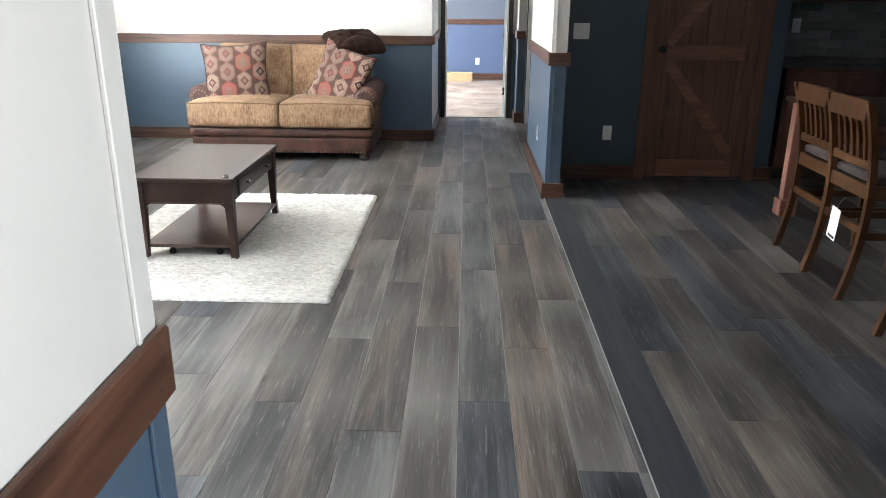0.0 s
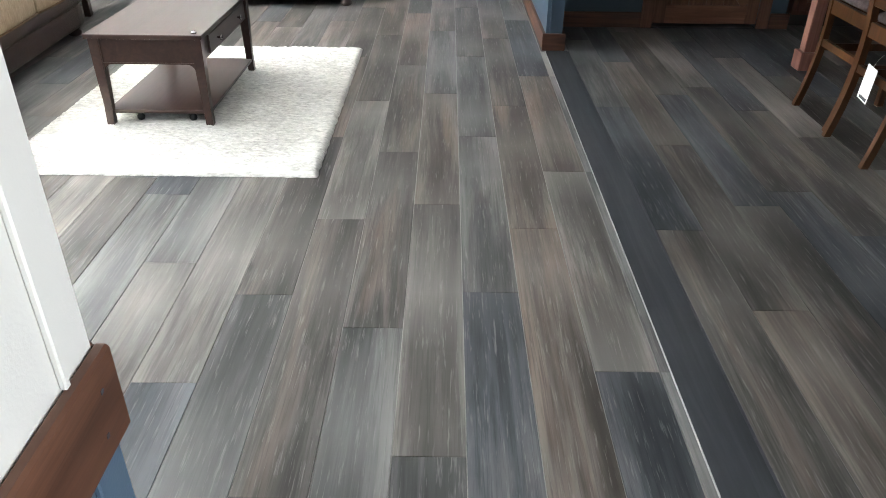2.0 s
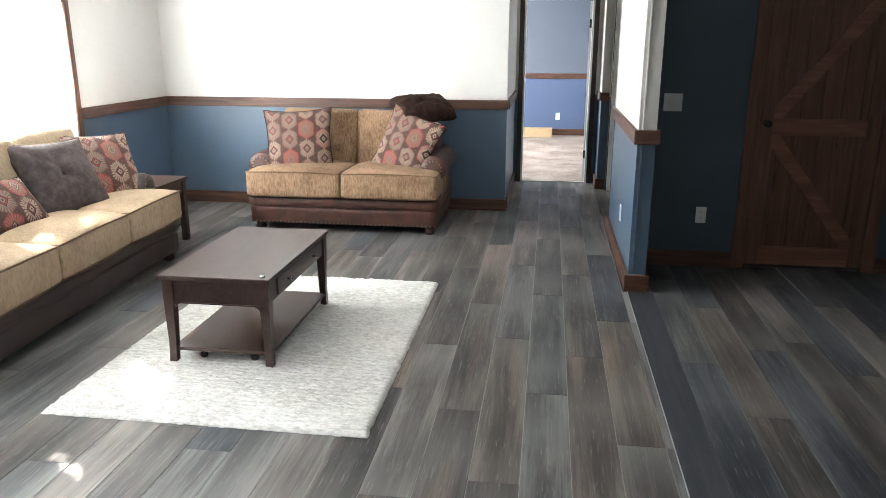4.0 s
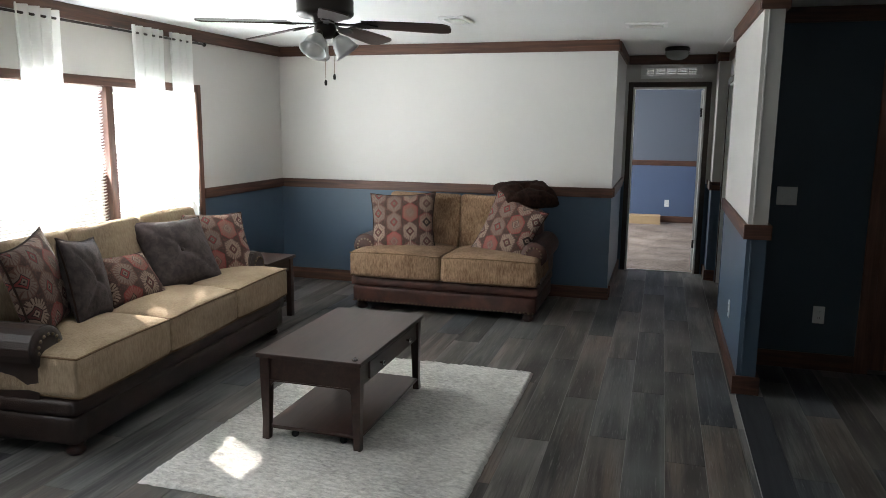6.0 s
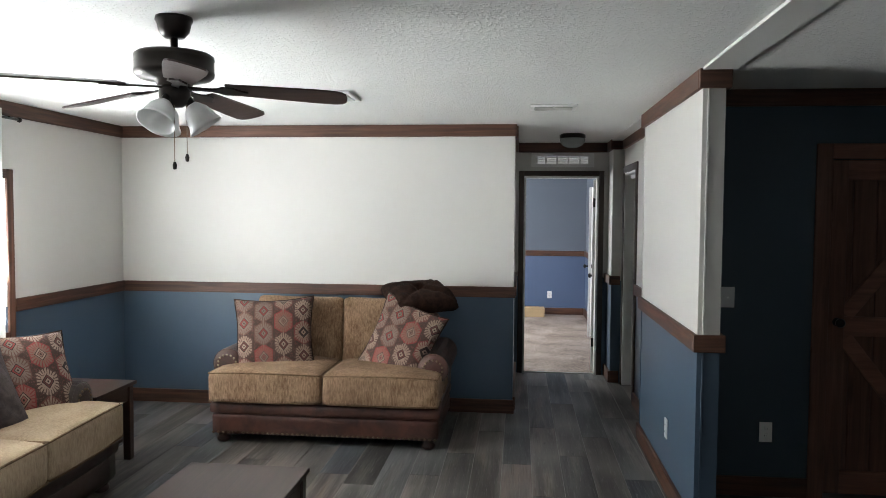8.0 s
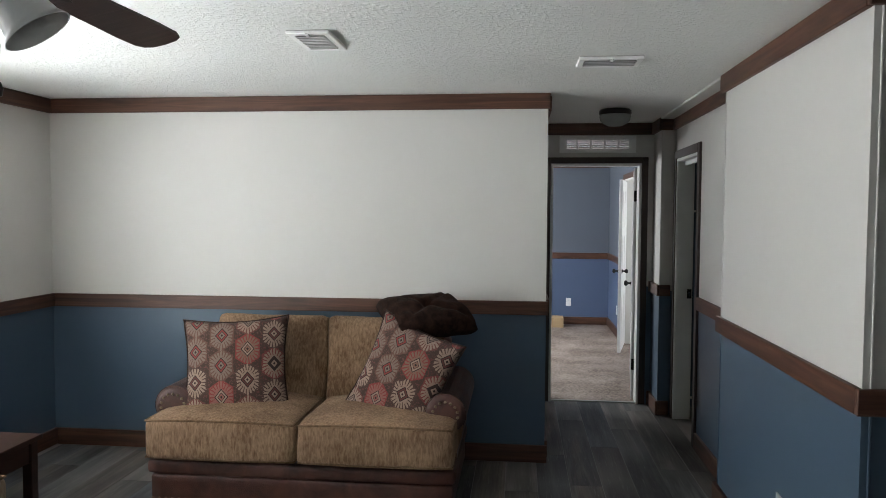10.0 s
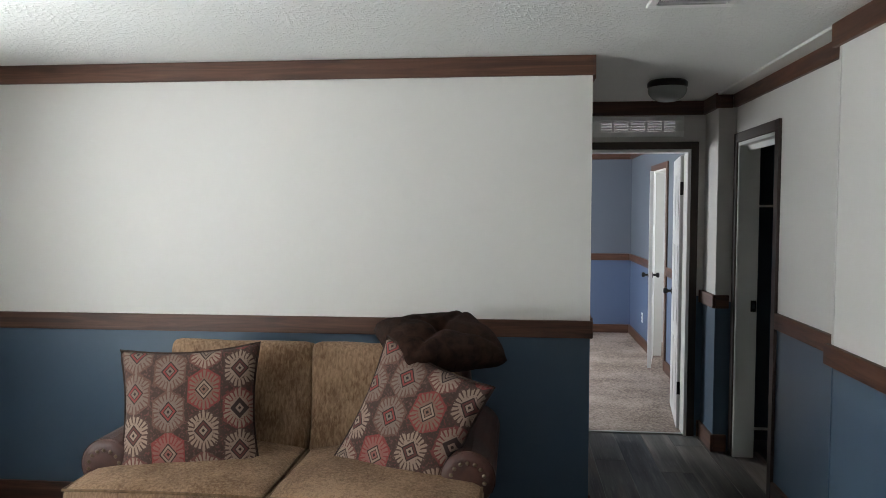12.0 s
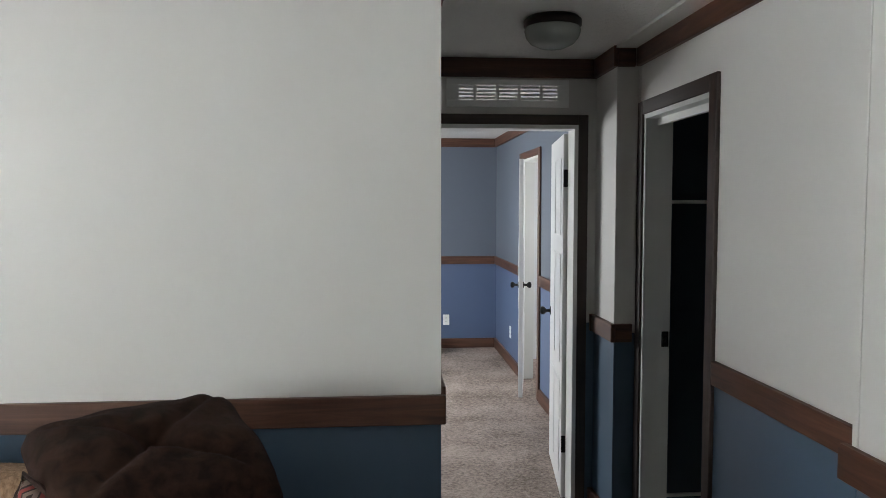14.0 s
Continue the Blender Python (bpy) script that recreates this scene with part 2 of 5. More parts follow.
def plank_mat(name, dark, light, warmth):
    """One print of the vinyl: a tone of its own, soft grain along y, paler long edges."""
    m, t, p = material(name)
    info = t.nodes.new("ShaderNodeObjectInfo")
    rnd = info.outputs["Random"]
    g = noise_tex(t, coords(t, (16, 0.75, 1), True), 1.0, 7, 0.64, 1.4)
    cloud = noise_tex(t, coords(t, (9, 0.7, 1), True), 1.0, 3, 0.5, 0.5)
    fine = noise_tex(t, coords(t, (120, 3.2, 1), True), 1.0, 4, 0.65, 0.4)
    warm = noise_tex(t, coords(t, (9, 0.9, 1), True), 1.0, 3, 0.5, 0.6)
    base = mix(t, dark, light, rnd)
    tc = t.nodes.new("ShaderNodeTexCoord")
    sep = t.nodes.new("ShaderNodeSeparateXYZ")
    t.links.new(tc.outputs["Object"], sep.inputs[0])
    off = math_node(t, "ABSOLUTE", math_node(t, "SUBTRACT", sep.outputs["X"], 0.092))
    rim = ramp(t, math_node(t, "ADD", off, math_node(t, "MULTIPLY", math_node(t, "SUBTRACT", cloud, 0.5), 0.10)), [(0.055, (0, 0, 0)), (0.105, (0.50, 0.50, 0.50))])
    pale = tuple(min(0.42, c * 1.9 + 0.04) for c in light)
    deep = tuple(c * 0.45 for c in dark)
    col = mix(t, base, pale, rim)
    col = mix(t, col, pale, ramp(t, g, [(0.48, (0, 0, 0)), (0.72, (0.6, 0.6, 0.6))]))
    worn = noise_tex(t, coords(t, (8, 0.8, 1), True), 1.0, 5, 0.62, 0.4)
    col = mix(t, col, pale, ramp(t, worn, [(0.50, (0, 0, 0)), (0.72, (0.6, 0.6, 0.6))]))
    col = mix(t, col, deep, ramp(t, cloud, [(0.32, (0.75, 0.75, 0.75)), (0.53, (0, 0, 0))]))
    col = mix(t, col, (0.190, 0.130, 0.100), ramp(t, warm, [(0.52, (0, 0, 0)), (0.68, (warmth, warmth, warmth))]))
    # arched heart grain down the middle of the board
    arch = t.nodes.new("ShaderNodeTexWave")
    arch.wave_type, arch.bands_direction = "RINGS", "Z"
    arch.inputs["Scale"].default_value, arch.inputs["Distortion"].default_value = 2.6, 3.0
    arch.inputs["Detail"].default_value = 3.0
    heart = t.nodes.new("ShaderNodeMapping")
    heart.inputs["Scale"].default_value, heart.inputs["Location"].default_value = (7.0, 0.12, 1), (-0.64, -0.07, 0)
    t.links.new(tc.outputs["Object"], heart.inputs["Vector"])
    t.links.new(heart.outputs["Vector"], arch.inputs["Vector"])
    t.links.new(math_node(t, "MULTIPLY", rnd, 50.0), arch.inputs["Phase Offset"])
    col = mix(t, col, deep, ramp(t, arch.outputs["Fac"], [(0.5, (0, 0, 0)), (0.95, (0.28, 0.28, 0.28))]))
    col = mix(t, col, deep, ramp(t, fine, [(0.36, (0.40, 0.40, 0.40)), (0.52, (0, 0, 0))]))
    fleck = noise_tex(t, coords(t, (130, 8, 1), True), 1.0, 3, 0.6, 0.2)
    col = mix(t, col, (0.40, 0.39, 0.37), ramp(t, fleck, [(0.58, (0, 0, 0)), (0.74, (0.26, 0.26, 0.26))]))
    # one end of each board is printed paler
    far = math_node(t, "FRACT", math_node(t, "ADD", math_node(t, "MULTIPLY", sep.outputs["Y"], 0.74), rnd))
    col = mix(t, col, pale, ramp(t, far, [(0.0, (0.34, 0.34, 0.34)), (0.30, (0, 0, 0)), (0.78, (0, 0, 0)), (1.0, (0.34, 0.34, 0.34))]))
    knot = t.nodes.new("ShaderNodeTexVoronoi")
    knot.inputs["Scale"].default_value = 0.75
    t.links.new(coords(t, (6, 1.6, 1), True), knot.inputs["Vector"])
    col = mix(t, col, (0.03, 0.028, 0.028), ramp(t, knot.outputs["Distance"], [(0.0, (0.9, 0.9, 0.9)), (0.05, (0, 0, 0))]))
    t.links.new(col, p.inputs["Base Color"])
    p.inputs["Specular IOR Level"].default_value = 0.13
    t.links.new(math_node(t, "MULTIPLY_ADD", g, 0.18, 0.34), p.inputs["Roughness"])
    bump(t, p, math_node(t, "ADD", g, math_node(t, "MULTIPLY", fine, 0.5)), 0.25, 0.0015)
    return m


PLANKS = {
    "slate": plank_mat("slate_vinyl_plank", (0.042, 0.046, 0.052), (0.056, 0.060, 0.066), 0.08),
    "umber": plank_mat("umber_vinyl_plank", (0.055, 0.052, 0.049), (0.074, 0.068, 0.062), 0.35),
    "brown": plank_mat("brown_vinyl_plank", (0.084, 0.073, 0.065), (0.112, 0.098, 0.087), 0.50),
    "grey": plank_mat("grey_vinyl_plank", (0.074, 0.075, 0.074), (0.098, 0.097, 0.094), 0.18),
    "pale": plank_mat("pale_vinyl_plank", (0.104, 0.098, 0.091), (0.138, 0.128, 0.118), 0.30),
}


def rug_mat():
    m, t, p = material("cream_shag")
    v = coords(t, (30, 90, 30))
    n = noise_tex(t, v, 1.0, 4, 0.65)
    n2 = noise_tex(t, coords(t), 3.0, 3)
    f = math_node(t, "ADD", math_node(t, "MULTIPLY", n, 0.7), math_node(t, "MULTIPLY", n2, 0.3))
    t.links.new(ramp(t, f, [(0.35, (0.42, 0.405, 0.38)), (0.60, (0.76, 0.74, 0.70))]), p.inputs["Base Color"])
    p.inputs["Roughness"].default_value = 0.95
    bump(t, p, n, 0.85, 0.010)
    return m


RUG = rug_mat()


def carpet_mat():
    m, t, p = material("taupe_carpet")
    v = coords(t)
    n = noise_tex(t, v, 48.0, 4, 0.75)
    n2 = noise_tex(t, v, 2.2, 4)
    f = math_node(t, "ADD", math_node(t, "MULTIPLY", n, 0.6), math_node(t, "MULTIPLY", n2, 0.4))
    t.links.new(ramp(t, f, [(0.38, (0.135, 0.102, 0.085)), (0.60, (0.46, 0.37, 0.32))]), p.inputs["Base Color"])
    p.inputs["Roughness"].default_value = 0.97
    bump(t, p, n, 1.0, 0.012)
    return m


CARPET = carpet_mat()


def kilim_mat():
    """Staggered stepped diamonds in red, cream, grey and brown on the pillow's own x-z face."""
    m, t, p = material("kilim_weave")
    c = t.nodes.new("ShaderNodeTexCoord")
    sep = t.nodes.new("ShaderNodeSeparateXYZ")
    t.links.new(c.outputs["Object"], sep.inputs[0])
    cw, ch = 0.138, 0.165
    u = math_node(t, "DIVIDE", sep.outputs["X"], cw)
    col_i = math_node(t, "FLOOR", u)
    odd = math_node(t, "MODULO", math_node(t, "ADD", col_i, 20.0), 2.0)
    w = math_node(t, "ADD", math_node(t, "DIVIDE", sep.outputs["Z"], ch), math_node(t, "MULTIPLY", odd, 0.5))
    row_i = math_node(t, "FLOOR", w)
    fu = math_node(t, "ABSOLUTE", math_node(t, "SUBTRACT", math_node(t, "SUBTRACT", u, col_i), 0.5))
    fw = math_node(t, "ABSOLUTE", math_node(t, "SUBTRACT", math_node(t, "SUBTRACT", w, row_i), 0.5))
    su = math_node(t, "SUBTRACT", math_node(t, "SUBTRACT", u, col_i), 0.5)
    sw_ = math_node(t, "SUBTRACT", math_node(t, "SUBTRACT", w, row_i), 0.5)
    turn = math_node(t, "ARCTAN2", sw_, su)
    flame = math_node(t, "MULTIPLY", math_node(t, "PINGPONG", math_node(t, "MULTIPLY", turn, 11.0 / math.pi), 0.5), 2.0)
    hexa = math_node(t, "MAXIMUM", math_node(t, "MULTIPLY", fu, 1.08), math_node(t, "ADD", math_node(t, "MULTIPLY", fu, 0.5), math_node(t, "MULTIPLY", fw, 0.90)))
    d2 = math_node(t, "ADD", fu, fw)
    wn_ = t.nodes.new("ShaderNodeTexWhiteNoise")
    wn_.noise_dimensions = "2D"
    comb = t.nodes.new("ShaderNodeCombineXYZ")
    t.links.new(col_i, comb.inputs[0])
    t.links.new(row_i, comb.inputs[1])
    t.links.new(comb.outputs[0], wn_.inputs["Vector"])
    rnd = wn_.outputs["Value"]
    cream, red, brown, grey, dark = (0.37, 0.315, 0.26), (0.27, 0.052, 0.048), (0.11, 0.065, 0.05), (0.23, 0.20, 0.17), (0.03, 0.02, 0.018)
    rose = (0.32, 0.15, 0.13)
    field = ramp(t, rnd, [(0.0, cream), (0.24, grey), (0.42, rose), (0.58, cream), (0.72, (0.25, 0.17, 0.13)), (0.86, (0.34, 0.28, 0.23))], True)
    halo = ramp(t, rnd, [(0.0, (0.17, 0.07, 0.058)), (0.24, (0.15, 0.085, 0.065)), (0.42, red), (0.58, (0.085, 0.052, 0.042)), (0.72, red), (0.86, (0.20, 0.055, 0.05))], True)
    inner = ramp(t, rnd, [(0.0, grey), (0.24, red), (0.42, cream), (0.58, (0.13, 0.045, 0.04)), (0.72, cream), (0.86, dark)], True)

    def ring(d, edge):
        return math_node(t, "LESS_THAN", d, edge)

    ground = mix(t, (0.040, 0.023, 0.018), (0.095, 0.056, 0.044), noise_tex(t, coords(t), 60.0, 2))
    specks = ramp(t, noise_tex(t, coords(t), 110.0, 2), [(0.54, (0, 0, 0)), (0.57, (0.85, 0.85, 0.85))], True)
    ground = mix(t, ground, mix(t, (0.24, 0.18, 0.15), red, rnd), math_node(t, "MULTIPLY", specks, 0.5))
    colour = mix(t, ground, halo, ring(hexa, 0.50))
    jag = math_node(t, "MULTIPLY", math_node(t, "SUBTRACT", noise_tex(t, coords(t), 120.0, 2), 0.5), 0.22)
    rough_hexa = math_node(t, "ADD", hexa, jag)
    rays = math_node(t, "MULTIPLY", math_node(t, "GREATER_THAN", math_node(t, "ADD", flame, jag), 0.34), ring(rough_hexa, 0.45))
    colour = mix(t, colour, field, math_node(t, "MAXIMUM", rays, ring(rough_hexa, 0.285)))
    colour = mix(t, colour, halo, math_node(t, "MULTIPLY", specks, ring(math_node(t, "ABSOLUTE", math_node(t, "SUBTRACT", hexa, 0.27)), 0.022)))
    colour = mix(t, colour, dark, ring(d2, 0.262))
    colour = mix(t, colour, inner, ring(d2, 0.222))
    colour = mix(t, colour, dark, ring(d2, 0.150))
    colour = mix(t, colour, field, ring(d2, 0.122))
    colour = mix(t, colour, dark, ring(d2, 0.048))
    weave = noise_tex(t, coords(t, (400, 400, 160)), 1.0, 2)
    colour = mix(t, colour, (0.08, 0.05, 0.042), math_node(t, "MULTIPLY", weave, 0.3))
    colour = mix(t, colour, (0.80, 0.67, 0.63), 1.0, "MULTIPLY")
    t.links.new(colour, p.inputs["Base Color"])
    p.inputs["Roughness"].default_value = 0.9
    bump(t, p, weave, 0.4, 0.002)
    return m


KILIM = kilim_mat()


def stone_mat():
    m, t, p = material("grey_ledger_stone")
    info = t.nodes.new("ShaderNodeObjectInfo")
    n = noise_tex(t, coords(t, (1, 1, 1), True), 9.0, 5)
    base = ramp(t, info.outputs["Random"], [(0, (0.12, 0.13, 0.125)), (0.5, (0.2, 0.205, 0.195)), (1, (0.3, 0.3, 0.28))])
    t.links.new(mix(t, base, (0.1, 0.1, 0.1), math_node(t, "MULTIPLY", n, 0.5)), p.inputs["Base Color"])
    p.inputs["Roughness"].default_value = 0.6
    bump(t, p, n, 0.5, 0.01)
    return m


STONE = stone_mat()


# ---------- mesh helpers ----------
def ob_of(name, bm, mats, smooth=False):
    bmesh.ops.recalc_face_normals(bm, faces=bm.faces[:])
    me = bpy.data.meshes.new(name)
    bm.to_mesh(me)
    bm.free()
    for m in mats if isinstance(mats, (list, tuple)) else [mats]:
        me.materials.append(m)
    if smooth:
        for f in me.polygons:
            f.use_smooth = True
    return new(name, me)


def part(name, bm, mat, parent, label="", smooth=False):
    ob = ob_of(name, bm, mat, smooth)
    ob.parent = parent
    if label:
        ob["label"] = label
    return ob


def thing(name, m, label, category, group="", kind=""):
    ob = new(name)
    ob.matrix_world = m
    ob.empty_display_size = 0.1
    return tagged(ob, label, category, group, kind)


def bx(bm, x0, x1, y0, y1, z0, z1, mi=0):
    vs = [bm.verts.new((x, y, z)) for x in (x0, x1) for y in (y0, y1) for z in (z0, z1)]
    for q in ((0, 1, 3, 2), (4, 6, 7, 5), (0, 4, 5, 1), (2, 3, 7, 6), (0, 2, 6, 4), (1, 5, 7, 3)):
        bm.faces.new([vs[i] for i in q]).material_index = mi
    return vs


def box(x0, x1, y0, y1, z0, z1, bevel=0.0, seg=2):
    bm = bmesh.new()
    bx(bm, x0, x1, y0, y1, z0, z1)
    if bevel:
        bmesh.ops.bevel(bm, geom=bm.edges[:], offset=bevel, segments=seg, profile=0.6, affect="EDGES")
    return bm


def lathe(profile, seg=28, bm=None, m=Matrix()):
    bm = bm or bmesh.new()
    rings = []
    for r, z in profile:
        if r < 1e-5:
            rings.append([bm.verts.new(m @ Vector((0, 0, z)))])
        else:
            rings.append([bm.verts.new(m @ Vector((r * math.cos(2 * math.pi * i / seg), r * math.sin(2 * math.pi * i / seg), z))) for i in range(seg)])
    for a, b in zip(rings, rings[1:]):
        for i in range(seg):
            j = (i + 1) % seg
            q = [a[i % len(a)], a[j % len(a)], b[j % len(b)], b[i % len(b)]]
            q = list(dict.fromkeys(q))
            if len(q) > 2:
                bm.faces.new(q)
    return bm


def tube(points, r, seg=8, closed=False, bm=None):
    bm = bm or bmesh.new()
    pts = [Vector(p) for p in points]
    n = len(pts)
    rings = []
    for i, p in enumerate(pts):
        a = pts[(i - 1) % n] if closed or i else p
        b = pts[(i + 1) % n] if closed or i < n - 1 else p
        d = (b - a).normalized()
        up = Vector((0, 0, 1)) if abs(d.z) < 0.9 else Vector((1, 0, 0))
        s = d.cross(up).normalized()
        u = s.cross(d)
        rings.append([bm.verts.new(p + r * (math.cos(2 * math.pi * k / seg) * s + math.sin(2 * math.pi * k / seg) * u)) for k in range(seg)])
    for i in range(n if closed else n - 1):
        a, b = rings[i], rings[(i + 1) % n]
        for k in range(seg):
            bm.faces.new((a[k], a[(k + 1) % seg], b[(k + 1) % seg], b[k]))
    if not closed:
        bm.faces.new(rings[0])
        bm.faces.new(rings[-1])
    return bm


def softbox(w, d, h, r, bulge=0.0, n=11, wob=0.0, seed=0.0, front=0.0):
    """A padded block centred on the origin: rounded edges, domed top, slightly uneven."""
    bm = bmesh.new()
    half = (w / 2, d / 2, h / 2)
    s = [math.copysign(1 - (1 - abs(v)) ** 1.7, v) for v in np.linspace(-1, 1, n)]
    for ax in range(3):
        for sign in (-1, 1):
            grid = []
            for a in s:
                row = []
                for b in s:
                    q = [0, 0, 0]
                    q[ax], q[(ax + 1) % 3], q[(ax + 2) % 3] = sign, a, b
                    p = Vector([c * k for c, k in zip(q, half)])
                    inner = Vector([max(-(k - r), min(k - r, c)) for c, k in zip(p, half)])
                    o = p - inner
                    p = inner + (o.normalized() * r if o.length > 1e-6 else o)
                    ux, uy = p.x / half[0], p.y / half[1]
                    dome = max(0, 1 - ux * ux) * max(0, 1 - uy * uy)
                    p.z += bulge * dome ** 0.7 * (1 if p.z > 0 else -0.15)
                    p.y -= front * max(0, 1 - ux * ux) * (1 if uy < -0.6 else 0)
                    if wob:
                        p += wob * noise.noise_vector(p * 5 + Vector((seed, seed * 2, 0)))
                    row.append(bm.verts.new(p))
                grid.append(row)
            for i in range(n - 1):
                for j in range(n - 1):
                    bm.faces.new((grid[i][j], grid[i + 1][j], grid[i + 1][j + 1], grid[i][j + 1]))
    bmesh.ops.remove_doubles(bm, verts=bm.verts[:], dist=1e-4)
    return bm


def pillow_mesh(w, h, depth, n=24, tuft=0.0, seed=1.0, pinch=0.08, wrinkle=0.006, droop=0.0, puff=0.42):
    """A knife-edge pillow standing in its x-z plane, thick along y; its lower edge at z = -h/2."""
    bm = bmesh.new()
    s = np.linspace(-1, 1, n)
    sides = []
    for sign in (-1, 1):
        grid = []
        for u in s:
            row = []
            for v in s:
                x = w / 2 * u * (1 - pinch * (1 - v * v))
                z = h / 2 * v * (1 - pinch * (1 - u * u))
                full = max(0.0, (1 - u ** 2) * (1 - v ** 2)) ** puff
                y = depth / 2 * full
                y -= tuft * math.exp(-((u * w) ** 2 + (v * h) ** 2) / 0.006)
                if tuft:
                    y -= tuft * 0.35 * math.exp(-(min(abs(u - v), abs(u + v)) / 0.10) ** 2) * full
                q = Vector((x * 7 + seed * 13, sign * 3.0, z * 7))
                y += wrinkle * full * noise.noise(q * 1.8)
                edge = abs(u) > 0.999 or abs(v) > 0.999
                round_off = 1 - 2.2 * droop * (u * u * v * v) ** 2
                sag = droop * ((u * u + v * v) / 2) ** 2
                row.append(bm.verts.new((x * round_off, (0 if edge else sign * y) + sag, z * round_off)))
            grid.append(row)
        sides.append(grid)
        for i in range(n - 1):
            for j in range(n - 1):
                bm.faces.new((grid[i][j], grid[i + 1][j], grid[i + 1][j + 1], grid[i][j + 1]))
    bmesh.ops.remove_doubles(bm, verts=bm.verts[:], dist=1e-4)
    return bm


def pillow_edge(w, h, pinch=0.105, n=14):
    pts = []
    for side in range(4):
        for k in range(n):
            a = -1 + 2 * k / n
            u, v = [(a, -1), (1, a), (-a, 1), (-1, -a)][side]
            pts.append((w / 2 * u * (1 - pinch * (1 - v * v)), 0, h / 2 * v * (1 - pinch * (1 - u * u))))
    return pts


def prism(points, axis, a, b, bm=None):
    """A flat outline of (p, q) pushed from a to b along an axis."""
    bm = bm or bmesh.new()

    def at(p, q, s):
        return {"x": (s, p, q), "y": (p, s, q), "z": (p, q, s)}[axis]

    lo = [bm.verts.new(at(p, q, a)) for p, q in points]
    hi = [bm.verts.new(at(p, q, b)) for p, q in points]
    bm.faces.new(lo)
    bm.faces.new(hi[::-1])
    for i in range(len(points)):
        j = (i + 1) % len(points)
        bm.faces.new((lo[i], lo[j], hi[j], hi[i]))
    return bm


# ---------- the setting ----------
H = 2.285          # ceiling
RAIL0, RAIL1 = 0.925, 1.01
SPLIT = 0.965      # paint changes behind the rail
CROWN = 2.19
BASE = 0.11


def wall(name, runs, label, upper=None, lower=None, openings=()):
    """A wall of boxes (x0, x1, y0, y1, z0, z1): one mesh, two paints that meet behind the rail."""
    bm = bmesh.new()
    for x0, x1, y0, y1, z0, z1 in runs:
        if z0 < SPLIT < z1:
            bx(bm, x0, x1, y0, y1, z0, SPLIT, 1)
            bx(bm, x0, x1, y0, y1, SPLIT, z1, 0)
        else:
            bx(bm, x0, x1, y0, y1, z0, z1, 0 if z0 >= SPLIT else 1)
    ob = ob_of(name, bm, [upper or WHITE, lower or BLUE])
    return tagged(ob, label, "wall", kind="structure")


WIN = (3.97, 6.07, 0.74, 1.86)       # the window's casing: y, y, z, z, outer
WO = (4.03, 6.01, 0.80, 1.79)        # its opening
two_tone = "panel wall painted white above and blue below a wooden rail"
wall("wall_north", [(WX - 0.1, -0.075, 7.415, 7.50, 0, H)], two_tone)
wall("wall_hall_west", [(-0.175, -0.075, 7.50, 8.95, 0, H)], two_tone)
wall("wall_hall_end", [(-0.175, 0.007, 8.95, 9.05, 0, H), (0.735, 1.046, 8.95, 9.05, 0, H), (0.007, 0.735, 8.95, 9.05, 1.96, 2.073), (0.007, 0.735, 8.95, 9.05, 2.152, H), (0.007, 0.108, 8.95, 9.05, 2.073, 2.152), (0.652, 0.735, 8.95, 9.05, 2.073, 2.152)], two_tone)
wall("wall_hall_east", [(0.933, 1.046, 6.88, 7.862, 0, H), (0.933, 1.046, 8.536, 8.95, 0, H), (0.933, 1.046, 7.862, 8.536, 1.965, H)], two_tone)
wall("wall_pilaster", [(0.83, 0.932, 8.63, 8.949, 0, H)], two_tone)
wall("wall_partition", [(0.828, 0.934, 5.245, 6.88, 0, H)], two_tone)
wall("wall_west", [(WX - 0.1, WX, 0.73, 1.55, 0, H), (WX - 0.1, WX, 2.75, WO[0], 0, H), (WX - 0.1, WX, 1.55, 2.75, 0, WO[2]), (WX - 0.1, WX, 1.55, 2.75, WO[3], H), (WX - 0.1, WX, WO[1], 7.415, 0, H), (WX - 0.1, WX, WO[0], WO[1], 0, WO[2]), (WX - 0.1, WX, WO[0], WO[1], WO[3], H)], two_tone)
wall("wall_south", [(WX, -0.19, 0.73, 0.83, 0, H)], two_tone)
wall("wall_entry", [(-0.19, -0.09, -1.6, 0.83, 0, H)], two_tone)
wall("wall_entry_end", [(-0.19, 1.5, -1.7, -1.6, 0, H)], two_tone)
# unseen wall; its opening is added only to hold the fill lamp
wall("wall_entry_east", [(1.4, 1.5, -1.6, -0.9, 0, H), (1.4, 1.5, 0.3, 0.9, 0, H), (1.4, 1.5, -0.9, 0.3, 0, 0.9), (1.4, 1.5, -0.9, 0.3, 1.9, H)], two_tone)
# unseen wall, added to keep the fill lamp off the dining floor
wall("wall_dining_south", [(1.4, 4.3, 0.9, 1.0, 0, H)], "dark blue painted dining wall", NAVY, NAVY)
# the last run is unseen, added to shut out sky behind the barn door
wall("wall_pantry", [(0.934, 1.675, 5.87, 5.97, 0, H), (2.435, 2.64, 5.87, 5.97, 0, H), (1.675, 2.435, 5.87, 5.97, 1.90, H), (2.60, 2.64, 5.97, 6.88, 0, H)], "dark blue painted wall around the barn door", NAVY, NAVY)
wall("wall_kitchen", [(2.60, 4.3, 6.5, 6.6, 0, H)], "dark blue painted kitchen wall", NAVY, NAVY)
wall("wall_east", [(4.2, 4.3, 1.0, 6.5, 0, H)], "dark blue painted dining wall", NAVY, NAVY)
